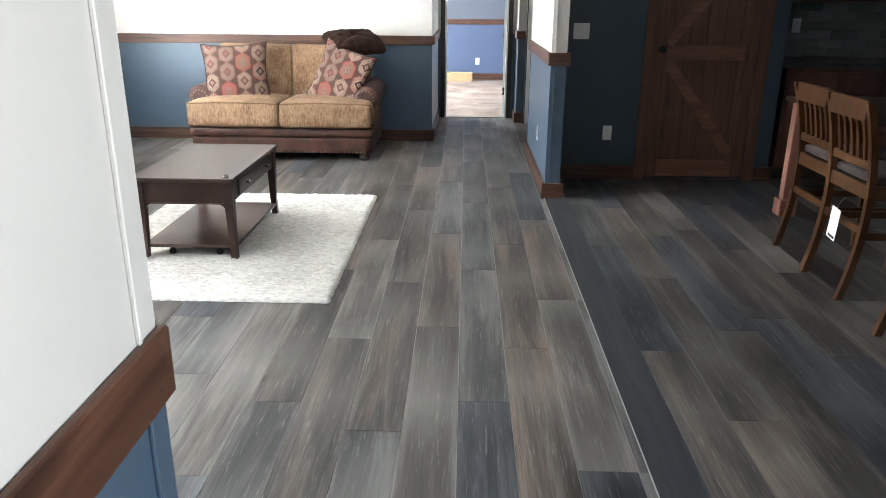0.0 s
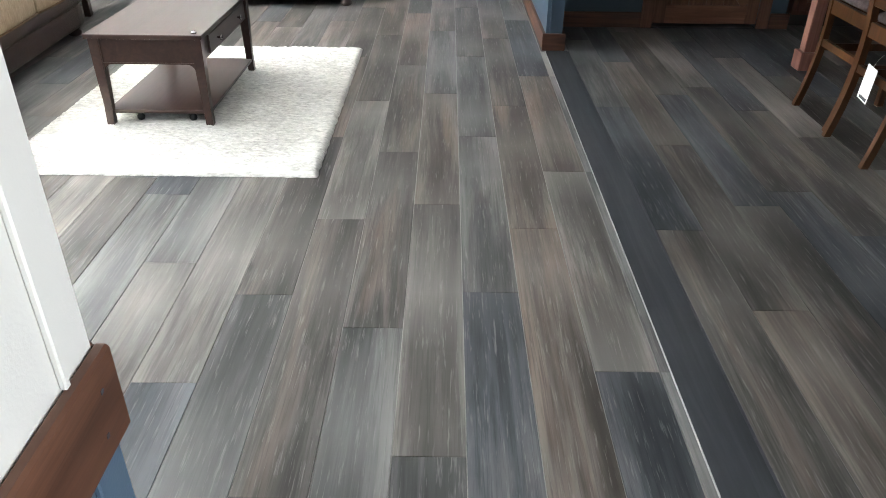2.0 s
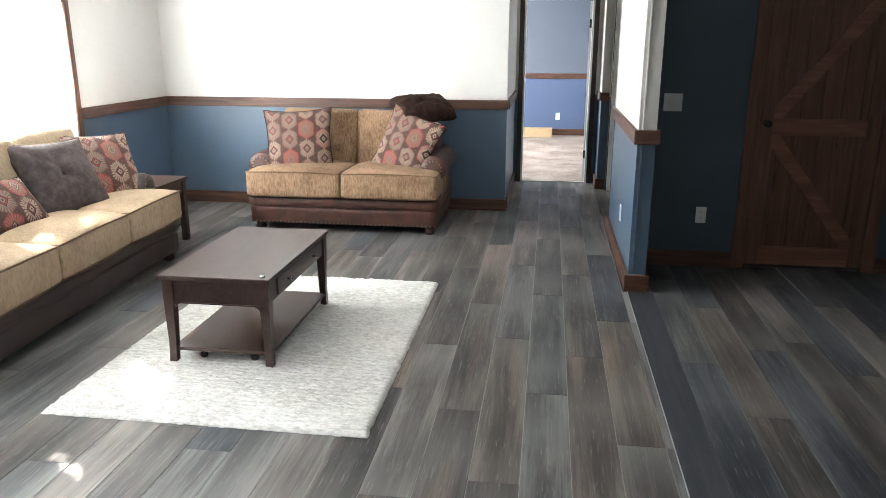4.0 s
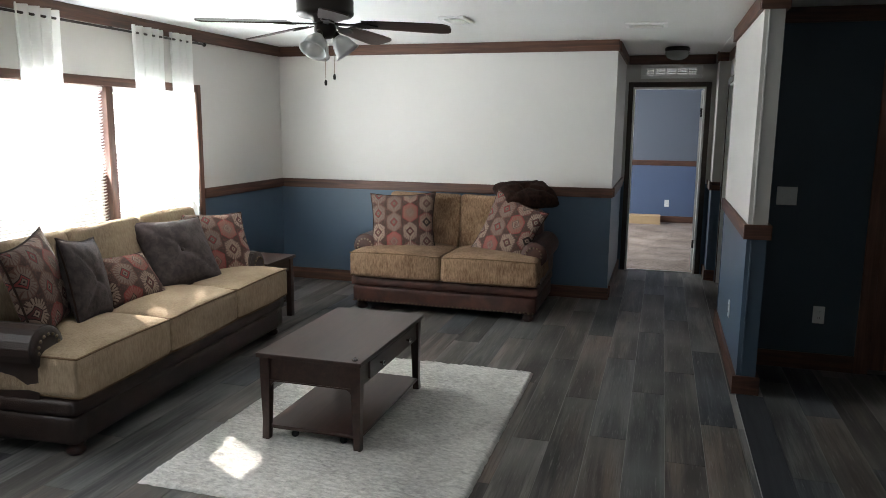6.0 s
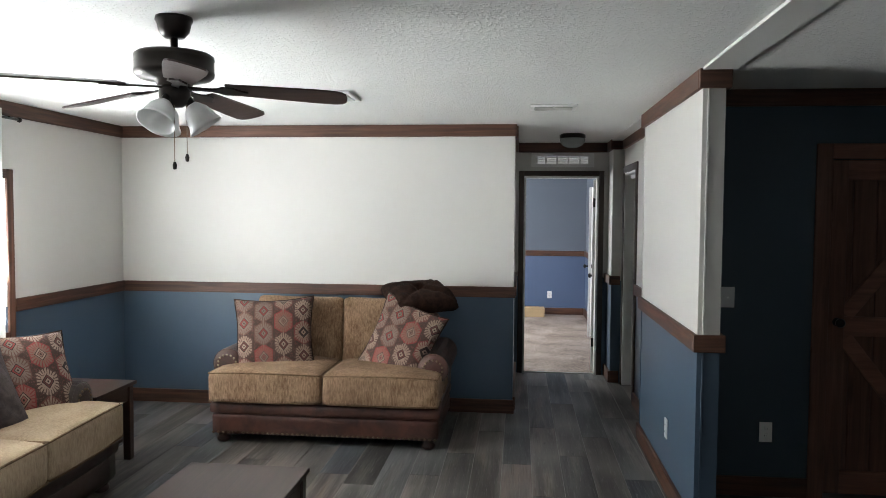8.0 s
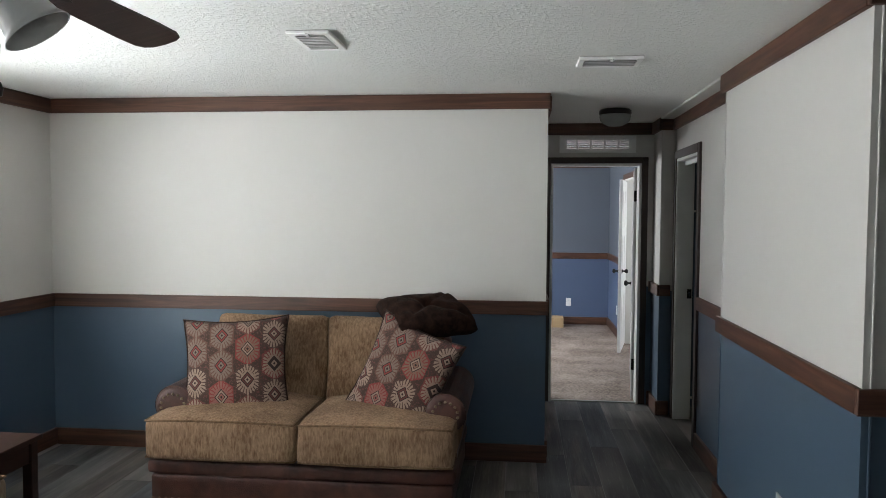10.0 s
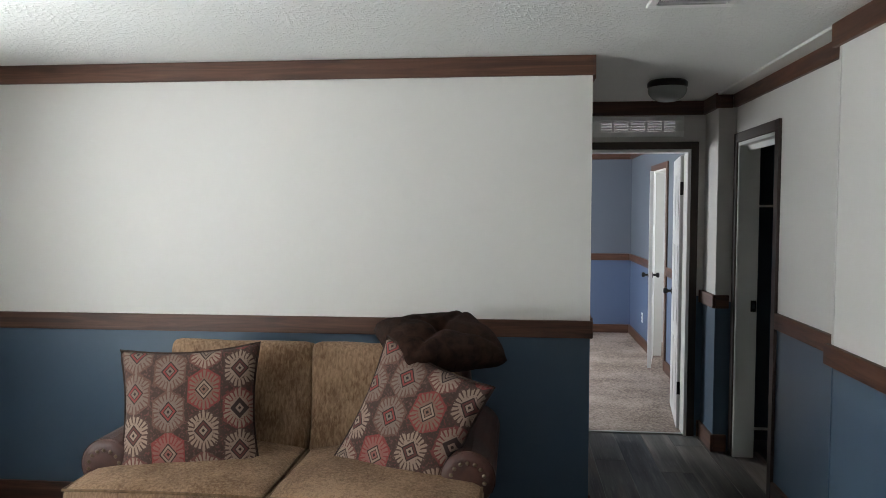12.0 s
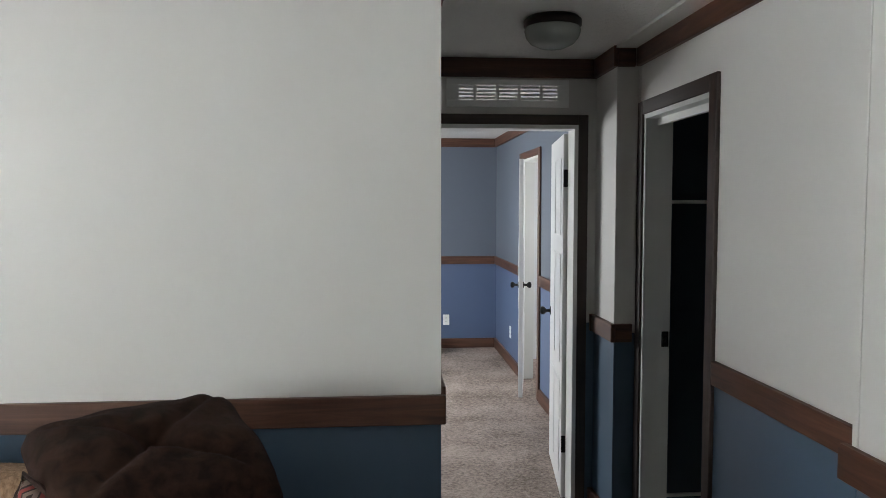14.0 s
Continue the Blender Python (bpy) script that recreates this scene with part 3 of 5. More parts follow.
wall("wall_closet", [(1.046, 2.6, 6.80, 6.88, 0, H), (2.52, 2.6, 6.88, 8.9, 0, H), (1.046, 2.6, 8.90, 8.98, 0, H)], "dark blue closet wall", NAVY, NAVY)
wall("wall_bedroom_north", [(-2.1, 1.1, 13.27, 13.37, 0, H)], "bedroom wall in two greyed blues", BED_UP, BED_LOW)
wall("wall_bedroom_east", [(1.0, 1.1, 9.05, 11.06, 0, H), (1.0, 1.1, 11.79, 13.27, 0, H), (1.0, 1.1, 11.06, 11.79, 1.96, H)], "bedroom wall in two greyed blues", BED_UP, BED_LOW)
wall("wall_bedroom_west", [(-2.1, -2.0, 9.05, 10.5, 0, H), (-2.1, -2.0, 11.9, 13.27, 0, H), (-2.1, -2.0, 10.5, 11.9, 0, 0.85), (-2.1, -2.0, 10.5, 11.9, 1.85, H)], "bedroom wall in two greyed blues", BED_UP, BED_LOW)
wall("wall_bedroom_south", [(-2.1, -0.175, 8.95, 9.05, 0, H)], "bedroom wall in two greyed blues", BED_UP, BED_LOW)
wall("wall_bath", [(1.1, 3.0, 10.4, 10.5, 0, H), (1.1, 3.0, 12.6, 12.7, 0, H), (2.95, 3.05, 10.5, 11.25, 0, H), (2.95, 3.05, 11.95, 12.6, 0, H), (2.95, 3.05, 11.25, 11.95, 0, 1.05), (2.95, 3.05, 11.25, 11.95, 1.95, H)], "white painted bathroom wall", DOOR_WHITE, DOOR_WHITE)


def slab(name, x0, x1, y0, y1, z0, z1, mat, label, category):
    return tagged(ob_of(name, box(x0, x1, y0, y1, z0, z1), mat), label, category, kind="structure")


slab("ceiling", -3.4, 4.3, -1.7, 9.0, H, H + 0.12, CEIL, "white ceiling with a stippled texture", "ceiling")
slab("ceiling_bedroom", -2.1, 3.05, 9.0, 13.37, H, H + 0.12, CEIL, "white textured bedroom ceiling", "ceiling")
slab("floor_bedroom", -2.1, 3.05, 9.0, 13.37, -0.12, 0.006, CARPET, "taupe cut-pile carpet", "floor")
# outdoor glare put into the ground's colour; its real surface is unknown
slab("ground", -400, 400, -400, 400, -0.9, -0.6, plain("glare_pale_ground", (0.36, 0.34, 0.29), 0.9, var=0.2), "pale gravel ground outside", "ground")
# white seam board along the ceiling
slab("trim_ceiling_seam", 0.815, 0.965, -1.6, 5.20, H - 0.014, H - 0.001, TRIM_WHITE, "white flat board along the ceiling seam", "trim")
slab("trim_ceiling_seam", 0.815, 0.912, 6.90, 8.60, H - 0.014, H - 0.001, TRIM_WHITE, "white flat board along the ceiling seam", "trim")


def trim(name, x0, x1, y0, y1, z0, z1, mat, label, bevel=0.003):
    return tagged(ob_of(name, box(x0, x1, y0, y1, z0, z1, bevel, 1), mat), label, "trim", kind="structure")


T = 0.02


def dress(axis, a, b, face, side, base=True, rail=True, crown=True, thick=T):
    """Crown, chair rail and baseboard on a wall face that runs along an axis from a to b."""
    mat = TRIM_X if axis == "x" else TRIM_Y
    for on, name, z0, z1, grow, text in ((crown, "crown_trim", CROWN, H - 0.002, 0.004, "red-brown stained wooden crown board"), (rail, "chair_rail", RAIL0, RAIL1, 0.002, "red-brown stained knotty wooden chair rail"), (base, "baseboard", 0.001, BASE, 0.0, "red-brown stained wooden baseboard")):
        if on:
            l, h = sorted((face, face + side * (thick + grow)))
            if axis == "x":
                trim(name, a, b, l, h, z0, z1, mat, text)
            else:
                trim(name, l, h, a, b, z0, z1, mat, text)


dress("x", WX + 0.025, -0.062, 7.415, -1)
dress("y", 7.50, 8.93, -0.075, 1)
dress("x", -0.05, 0.83, 8.95, -1, base=False, rail=False)
dress("x", 0.802, 0.83, 8.95, -1, crown=False)
dress("y", 8.606, 8.925, 0.83, -1)
dress("x", 0.83, 0.91, 8.63, -1)
dress("y", 6.902, 7.79, 0.933, -1, crown=False)
dress("y", 6.902, 8.606, 0.933, -1, rail=False, base=False)
dress("y", 5.245, 6.90, 0.828, -1)
dress("x", 0.806, 0.957, 5.245, -1)
dress("y", 5.245, 5.845, 0.934, 1)
dress("x", 0.957, 1.59, 5.87, -1, rail=False, crown=False)
dress("x", 0.957, 2.64, 5.87, -1, rail=False, base=False)
dress("x", 2.525, 2.665, 5.87, -1, rail=False, crown=False)
dress("y", 0.84, 1.488, WX, 1, crown=False)
dress("y", 2.812, 3.968, WX, 1, crown=False)
dress("y", 6.072, 7.413, WX, 1, crown=False)
dress("y", 0.84, 7.413, WX, 1, rail=False, base=False)
dress("y", -1.6, 0.836, -0.09, 1, thick=0.011)
dress("x", WX + 0.025, -0.09, 0.83, 1, thick=0.006)
dress("x", -2.0, 0.978, 13.27, -1)
dress("y", 11.87, 13.27, 1.0, -1)
dress("y", 9.05, 10.97, 1.0, -1)
dress("y", 10.97, 11.87, 1.0, -1, rail=False, base=False)
# panel seam battens on the white and blue panels
for x0, x1, y0, y1 in ((-0.09, -0.084, 0.778, 0.785), (0.823, 0.828, 6.855, 6.862), (0.925, 0.933, 8.60, 8.606), (0.85, 0.857, 5.238, 5.245)):
    for z0, z1, mt, tx in ((RAIL1, CROWN, WHITE, "white"), (BASE, RAIL0, BLUE, "blue")):
        trim("trim_batten", x0, x1, y0, y1, z0, z1, mt, "thin %s seam batten on the wall panel" % tx, 0.0015)


for y, z in ((0.806, 0.985), (0.797, 0.948)):
    trim("trim_nail_hole", -0.0770, -0.0764, y - 0.002, y + 0.002, z - 0.002, z + 0.002, INK_AND_SHADE, "small dark nail hole in the rail end", 0.0)


def casing(name, axis, a, b, top, face, side, width, mats, label, bottom=0.0, sill=False):
    """Flat boards around an opening from a to b."""
    e = thing(name, Matrix.Identity(4), label, "trim", kind="structure")
    l, h = sorted((face, face + side * 0.017))
    runs = [("upright", a - width, a, bottom, top + width), ("upright", b, b + width, bottom, top + width), ("head", a, b, top, top + width)]
    if sill:
        runs.append(("sill", a, b, bottom, bottom + width))
    for nm, p, q, z0, z1 in runs:
        mat = mats[1] if nm == "upright" else mats[0]
        bm = box(p, q, l, h, z0, z1, 0.003, 1) if axis == "x" else box(l, h, p, q, z0, z1, 0.003, 1)
        part(nm, bm, mat, e)
    return e


casing("trim_bedroom_door", "x", 0.007, 0.735, 1.96, 8.95, -1, 0.05, (CASE_X, CASE_Z), "dark wooden casing around the bedroom door")
casing("trim_closet_door", "y", 7.862, 8.536, 1.965, 0.933, -1, 0.06, (CASE_Y, CASE_Z), "dark wooden casing around the closet opening")
casing("trim_barn_door", "x", 1.675, 2.435, 1.90, 5.87, -1, 0.085, (BARN_X_LIT, BARN), "stained wooden casing around the barn door")
casing("trim_window", "y", 4.03, 6.01, 1.79, WX, 1, 0.06, (TRIM_Y, TRIM_Z), "red-brown stained wooden casing around the window", 0.74, True)
casing("trim_window", "y", 1.55, 2.75, 1.79, WX, 1, 0.06, (TRIM_Y, TRIM_Z), "red-brown stained wooden casing around the window", 0.74, True)
casing("trim_bath_door", "y", 11.06, 11.79, 1.96, 1.0, -1, 0.06, (TRIM_Y, TRIM_Z), "red-brown wooden casing around the bathroom door")
# white jamb linings
for nm, runs in (("trim_jamb_bedroom", [(0.007, 0.027, 8.936, 9.06, 0, 1.96), (0.715, 0.735, 8.936, 9.06, 0, 1.96), (0.027, 0.715, 8.936, 9.06, 1.94, 1.96)]), ("trim_jamb_closet", [(0.926, 1.052, 7.862, 7.88, 0, 1.965), (0.926, 1.052, 8.518, 8.536, 0, 1.965), (0.926, 1.052, 7.88, 8.518, 1.945, 1.965), (0.98, 1.0, 7.88, 8.518, 1.915, 1.945)]), ("trim_jamb_bath", [(0.99, 1.106, 11.06, 11.08, 0, 1.96), (0.99, 1.106, 11.77, 11.79, 0, 1.96), (0.99, 1.106, 11.08, 11.77, 1.94, 1.96)])):
    bm = bmesh.new()
    for r in runs:
        bx(bm, *r)
    tagged(ob_of(nm, bm, TRIM_WHITE), "white painted door jamb lining", "trim", kind="structure")


# ---------- window, blinds and curtains ----------
def window():
    e = thing("window_1", Matrix.Identity(4), "double window with brown frame and closed white blinds", "window", kind="structure")
    for y0, y1 in ((4.03, 4.985), (5.055, 6.01)):
        sash = thing("sash", Matrix.Identity(4), "", "")
        sash.parent = e
        for a, b, c, d in ((y0, y0 + 0.03, 0.80, 1.79), (y1 - 0.03, y1, 0.80, 1.79), (y0 + 0.03, y1 - 0.03, 0.80, 0.83), (y0 + 0.03, y1 - 0.03, 1.76, 1.79)):
            part("frame", box(WX - 0.09, WX - 0.05, a, b, c, d, 0.003, 1), TRIM_WHITE, sash)
        g = part("pane", box(WX - 0.088, WX - 0.084, y0 + 0.03, y1 - 0.03, 0.83, 1.76), GLASS, sash)
        g.visible_shadow = False
    part("mullion", box(WX - 0.1, WX + 0.017, 4.985, 5.055, 0.80, 1.79, 0.003, 1), TRIM_Z, e, "red-brown wooden mullion")


window()


# made-up holes, traced back along the sun from its patches indoors
GAPS = ((4.05, 4.12, 1.53, 1.735), (4.50, 4.82, 1.32, 1.75), (5.08, 5.20, 1.30, 1.46), (5.07, 5.40, 1.68, 1.75))


def blind(y0, y1):
    """A slat blind; lengths of slat are left out to cast the sun patches."""
    e = thing("window_blind", Matrix.Translation((WX - 0.025, 0, 0)), "white horizontal slat blind hanging in the window", "blind", "window blinds")
    part("headrail", box(-0.018, 0.018, y0, y1, 1.755, 1.785, 0.003, 1), BLIND, e)
    z = 1.745
    while z > 0.85:
        cuts = [y0 + 0.003]
        for a, b, c, d in GAPS:
            if c < z < d and y0 < a < y1:
                f = 0.03 * math.sin(z * 70 + a)
                cuts += [max(a + f, cuts[-1] + 0.01), b + f * 0.6]
        cuts.append(y1 - 0.003)
        for k, (a, b) in enumerate(zip(cuts, cuts[1:])):
            if k % 2:
                continue
            slat = bmesh.new()
            prof = [(-0.0105, -0.0075), (-0.003, -0.0015), (0.004, 0.0035), (0.0105, 0.0065)]
            lo = [slat.verts.new((x, a, z + q)) for x, q in prof]
            hi = [slat.verts.new((x, b, z + q)) for x, q in prof]
            for i in range(len(prof) - 1):
                slat.faces.new((lo[i], lo[i + 1], hi[i + 1], hi[i]))
            part("slat", slat, BLIND, e)
        z -= 0.0215
    part("bottom_rail", box(-0.012, 0.012, y0 + 0.004, y1 - 0.004, 0.825, 0.84, 0.003, 1), BLIND, e)


blind(4.033, 4.983)
blind(5.057, 6.007)


def roller_shade(x, y0, y1, z0, z1):
    """An unseen cloth screen, added to keep direct sun out of the room."""
    e = thing("roller_shade", Matrix.Translation((x, 0, 0)), "drawn white cloth roller shade in a window", "blind")
    part("cloth", box(-0.001, 0.001, y0, y1, z0, z1), BLIND, e)
    part("roller", tube([(0, y0, z1 - 0.015), (0, y1, z1 - 0.015)], 0.014, 10), TRIM_WHITE, e, smooth=True)
    part("hem_bar", box(-0.006, 0.006, y0, y1, z0, z0 + 0.02, 0.002, 1), TRIM_WHITE, e)


roller_shade(WX - 0.085, 1.552, 2.748, 0.80, 1.79)
roller_shade(-2.085, 10.502, 11.898, 0.85, 1.85)
# glowing sheet added far outside so the gaps between slats turn white
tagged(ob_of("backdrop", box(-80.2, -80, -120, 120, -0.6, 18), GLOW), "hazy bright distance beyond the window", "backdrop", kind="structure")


def curtain(y0, y1, seed, folds=4):
    """A sheer panel in waves on the rod, hanging to the floor."""
    bm = bmesh.new()
    n, m = folds * 14, 16
    rows = []
    for j in range(m + 1):
        z = 2.215 - (2.215 - 0.12) * j / m
        f = j / m
        row = []
        for i in range(n + 1):
            u = i / n
            y = y0 + (y1 - y0) * (0.5 + (u - 0.5) * (1 - 0.12 * math.sin(f * 3.0)))
            x = WX + 0.085 + 0.028 * math.sin(u * folds * 2 * math.pi + seed) * (1 - 0.3 * f) + 0.012 * noise.noise(Vector((u * 9, f * 3, seed)))
            row.append(bm.verts.new((x, y, z)))
        rows.append(row)
    for a, b in zip(rows, rows[1:]):
        for i in range(n):
            bm.faces.new((a[i], a[i + 1], b[i + 1], b[i]))
    ob = ob_of("curtain", bm, SHEER, True)
    return tagged(ob, "white sheer curtain panel gathered on a dark rod", "curtain", "window curtains")


curtain(5.18, 5.52, 0.4, 4)
curtain(5.60, 5.85, 1.7, 3)
curtain(4.20, 4.53, 0.9, 4)
rod = thing("curtain_rod", Matrix.Translation((WX + 0.085, 0, 2.165)), "thin dark bronze curtain rod over the window", "curtain rod")
part("rod", tube([(0, 3.9, 0), (0, 6.03, 0)], 0.008), BRONZE, rod, smooth=True)
for y in (3.95, 5.02, 5.98):
    part("bracket", tube([(-0.083, y, 0.012), (-0.02, y, 0.012), (0, y, 0.0)], 0.006, 6), BRONZE, rod)
for y in (3.88, 6.045):
    part("finial", lathe([(0, -0.018), (0.012, -0.012), (0.016, 0), (0.012, 0.012), (0, 0.018)], 12, m=Matrix.Translation((0, y, 0))), BRONZE, rod, smooth=True)


# ---------- seating ----------
def seat_unit(name, m, width, n_cush, label, fabric_mat, hide, studded=True):
    """A rolled-arm sofa facing -y, centred on x, its front at y = 0, floor at z = 0."""
    e = thing(name, m, label, "sofa")
    w2 = width / 2
    # base with two padded bands
    base = softbox(width - 0.02, 0.86, 0.15, 0.028, 0.0, 9, 0.004, 1.0)
    bmesh.ops.translate(base, verts=base.verts[:], vec=(0, 0.455, 0.135))
    part("base", base, hide, e, smooth=True)
    band = softbox(width, 0.88, 0.09, 0.032, 0.0, 9, 0.004, 2.0)
    bmesh.ops.translate(band, verts=band.verts[:], vec=(0, 0.45, 0.245))
    part("band", band, hide, e, smooth=True)
    # nail heads along the lower edge
    if studded:
        nails = int(width / 0.036)
        bm = bmesh.new()
        for i in range(nails + 1):
            x = -w2 + 0.03 + (width - 0.06) * i / nails
            lathe([(0.0095, 0), (0.0068, 0.005), (0, 0.0075)], 8, bm, Matrix.Translation((x, 0.024, 0.078)) @ Matrix.Rotation(radians(90), 4, "X"))
        tagged(part("nail_trim", bm, BRASS, e, "row of brass nail heads", smooth=True), kind="stuff")
    # turned feet
    for x in (-w2 + 0.08, w2 - 0.08):
        for y in (0.09, 0.82):
            part("foot", lathe([(0, 0), (0.034, 0), (0.047, 0.014), (0.047, 0.032), (0.036, 0.044), (0.043, 0.052), (0.043, 0.07), (0, 0.07)], 18, m=Matrix.Translation((x, y, 0))), ESPRESSO, e, "dark turned bun foot", smooth=True)
    # arms: a panel with a roll on top, set back from the front
    for s in (-1, 1):
        arm = bmesh.new()
        prof = [(-0.07, 0.28), (0.06, 0.28), (0.065, 0.46)]
        prof += [(0.0 + 0.108 * math.cos(a), 0.515 + 0.108 * math.sin(a)) for a in np.linspace(-0.5, math.pi + 0.55, 14)]
        prof += [(-0.07, 0.42)]
        for i in range(2):
            prism([(s * (w2 - 0.065) + s * p, q) for p, q in prof], "y", 0.20 + 0.06 * i, 0.26 if not i else 0.90, arm)
        bmesh.ops.remove_doubles(arm, verts=arm.verts[:], dist=1e-4)
        a = part("arm", arm, hide, e, smooth=False)
        disc = lathe([(0, 0.0), (0.075, 0.0), (0.096, -0.006), (0.104, -0.018)], 24, m=Matrix.Translation((s * (w2 - 0.065), 0.182, 0.515)) @ Matrix.Rotation(radians(90), 4, "X") )
        part("arm_front", disc, hide, a, smooth=True)
        bm = bmesh.new()
        for k in range(9):
            an = math.pi * (-0.05 + 1.1 * k / 8)
            lathe([(0.0085, 0), (0.006, 0.005), (0, 0.007)], 8, bm, Matrix.Translation((s * (w2 - 0.065) + 0.066 * math.cos(an), 0.182, 0.515 + 0.066 * math.sin(an))) @ Matrix.Rotation(radians(90), 4, "X"))
        tagged(part("nail_head", bm, BRASS, a, smooth=True), kind="stuff")
    # back frame
    back = softbox(width - 0.18, 0.2, 0.58, 0.06, 0.0, 9, 0.004, 3.0)
    bmesh.ops.translate(back, verts=back.verts[:], vec=(0, 0.84, 0.54))
    part("back_frame", back, hide, e, smooth=True)
    cw = width / n_cush
    for i in range(n_cush):
        cx = -w2 + cw * (i + 0.5)
        c = softbox(cw - 0.004, 0.70, 0.205, 0.034, 0.045, 17, 0.008, i * 3.3 + width, 0.014)
        bmesh.ops.translate(c, verts=c.verts[:], vec=(cx, 0.335, 0.395))
        k = part("seat_cushion", c, fabric_mat, e, smooth=True)
        for zz in (0.303, 0.489):
            full = []
            for side in range(4):
                for f in np.linspace(-1, 0.86, 10):
                    u, v = ((f, -1), (1, f), (-f, 1), (-1, -f))[side]
                    full.append((cx + u * (cw / 2 - 0.010), 0.335 + v * 0.342 - (0.016 * (1 - u * u) if v < -0.9 else 0), zz + (0.012 * (1 - u * u) if zz > 0.4 else 0)))
            part("piping", tube(full, 0.0055, 6, True), TAN_PIPING, k, smooth=True)
    nb = n_cush
    bw = (width - 0.26) / nb
    for i in range(nb):
        cx = -(width - 0.26) / 2 + bw * (i + 0.5)
        c = softbox(bw + 0.004, 0.19, 0.50, 0.04, 0.006, 15, 0.012, 7.7 + i)
        c.transform(Matrix.Translation((cx, 0.675, 0.69)) @ Matrix.Rotation(radians(-13), 4, "X"))
        part("back_cushion", c, fabric_mat, e, smooth=True)
    return e


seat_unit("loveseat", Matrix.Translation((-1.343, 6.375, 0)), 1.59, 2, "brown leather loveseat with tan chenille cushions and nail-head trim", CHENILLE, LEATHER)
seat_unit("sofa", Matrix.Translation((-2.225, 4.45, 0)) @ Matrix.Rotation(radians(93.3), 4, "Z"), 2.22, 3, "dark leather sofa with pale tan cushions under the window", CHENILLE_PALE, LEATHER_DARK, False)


def throw_pillow(m, w, h, depth, mat, label, tuft=0.0, seed=1.0, piped=True, name="throw_pillow", droop=0.0, wrinkle=0.008, puff=0.42):
    e = thing(name, m, label, "pillow")
    part("cover", pillow_mesh(w, h, depth, 34, tuft, seed, 0.105 if not droop else 0.05, wrinkle, droop, puff), mat, e, smooth=True)
    if piped:
        part("piping", tube(pillow_edge(w, h), 0.006, 6, True), PIPING, e, smooth=True)
    if tuft:
        for s in (-1, 1):
            part("button", lathe([(0.014, -0.004), (0.012, 0.004), (0, 0.007)], 12, m=Matrix.Translation((0, s * (depth / 2 - tuft - 0.002), 0)) @ Matrix.Rotation(radians(90 if s < 0 else -90), 4, "X")), mat, e, smooth=True)
    return e


kil = "kilim-patterned throw pillow in red, cream and brown"
throw_pillow(pose(-1.775, 6.70, 0.705, -19, -2, 14), 0.57, 0.55, 0.19, KILIM, "red, cream and brown kilim throw pillow on the loveseat", 0, 1.0)
throw_pillow(pose(-0.848, 6.70, 0.685, -16, 19, -20), 0.51, 0.55, 0.18, KILIM, "red and cream kilim pillow leaning on the loveseat arm", 0, 4.0)
throw_pillow(pose(-0.765, 6.985, 0.98, -75, 8, 2) @ Matrix.Rotation(radians(-31), 4, "Y"), 0.50, 0.42, 0.165, CHOCOLATE, "chocolate brown tufted seat pad lying on the loveseat back", 0.05, 7.0, False, "seat_pad", 0.028, 0.022, 0.24)
# on the sofa
throw_pillow(pose(-2.70, 5.31, 0.69, -34, 3, 60), 0.52, 0.51, 0.17, KILIM, "red and cream kilim pillow propped on the sofa arm", 0, 2.0)
throw_pillow(pose(-2.70, 4.86, 0.70, -33, 2, 73), 0.55, 0.51, 0.19, GREY_SUEDE, "grey-brown tufted throw pillow on the sofa", 0.035, 3.0)
throw_pillow(pose(-2.66, 4.33, 0.635, -42, 2, 80), 0.40, 0.34, 0.15, KILIM, "small " + kil + " on the sofa", 0, 5.0)
throw_pillow(pose(-2.60, 3.93, 0.715, -14, 8, 110), 0.46, 0.46, 0.15, GREY_SUEDE, "grey-brown throw pillow propped near the sofa arm", 0.03, 8.0)
throw_pillow(pose(-2.63, 3.64, 0.735, -14, -6, 115), 0.52, 0.50, 0.17, KILIM, kil + " against the sofa arm", 0, 9.0)


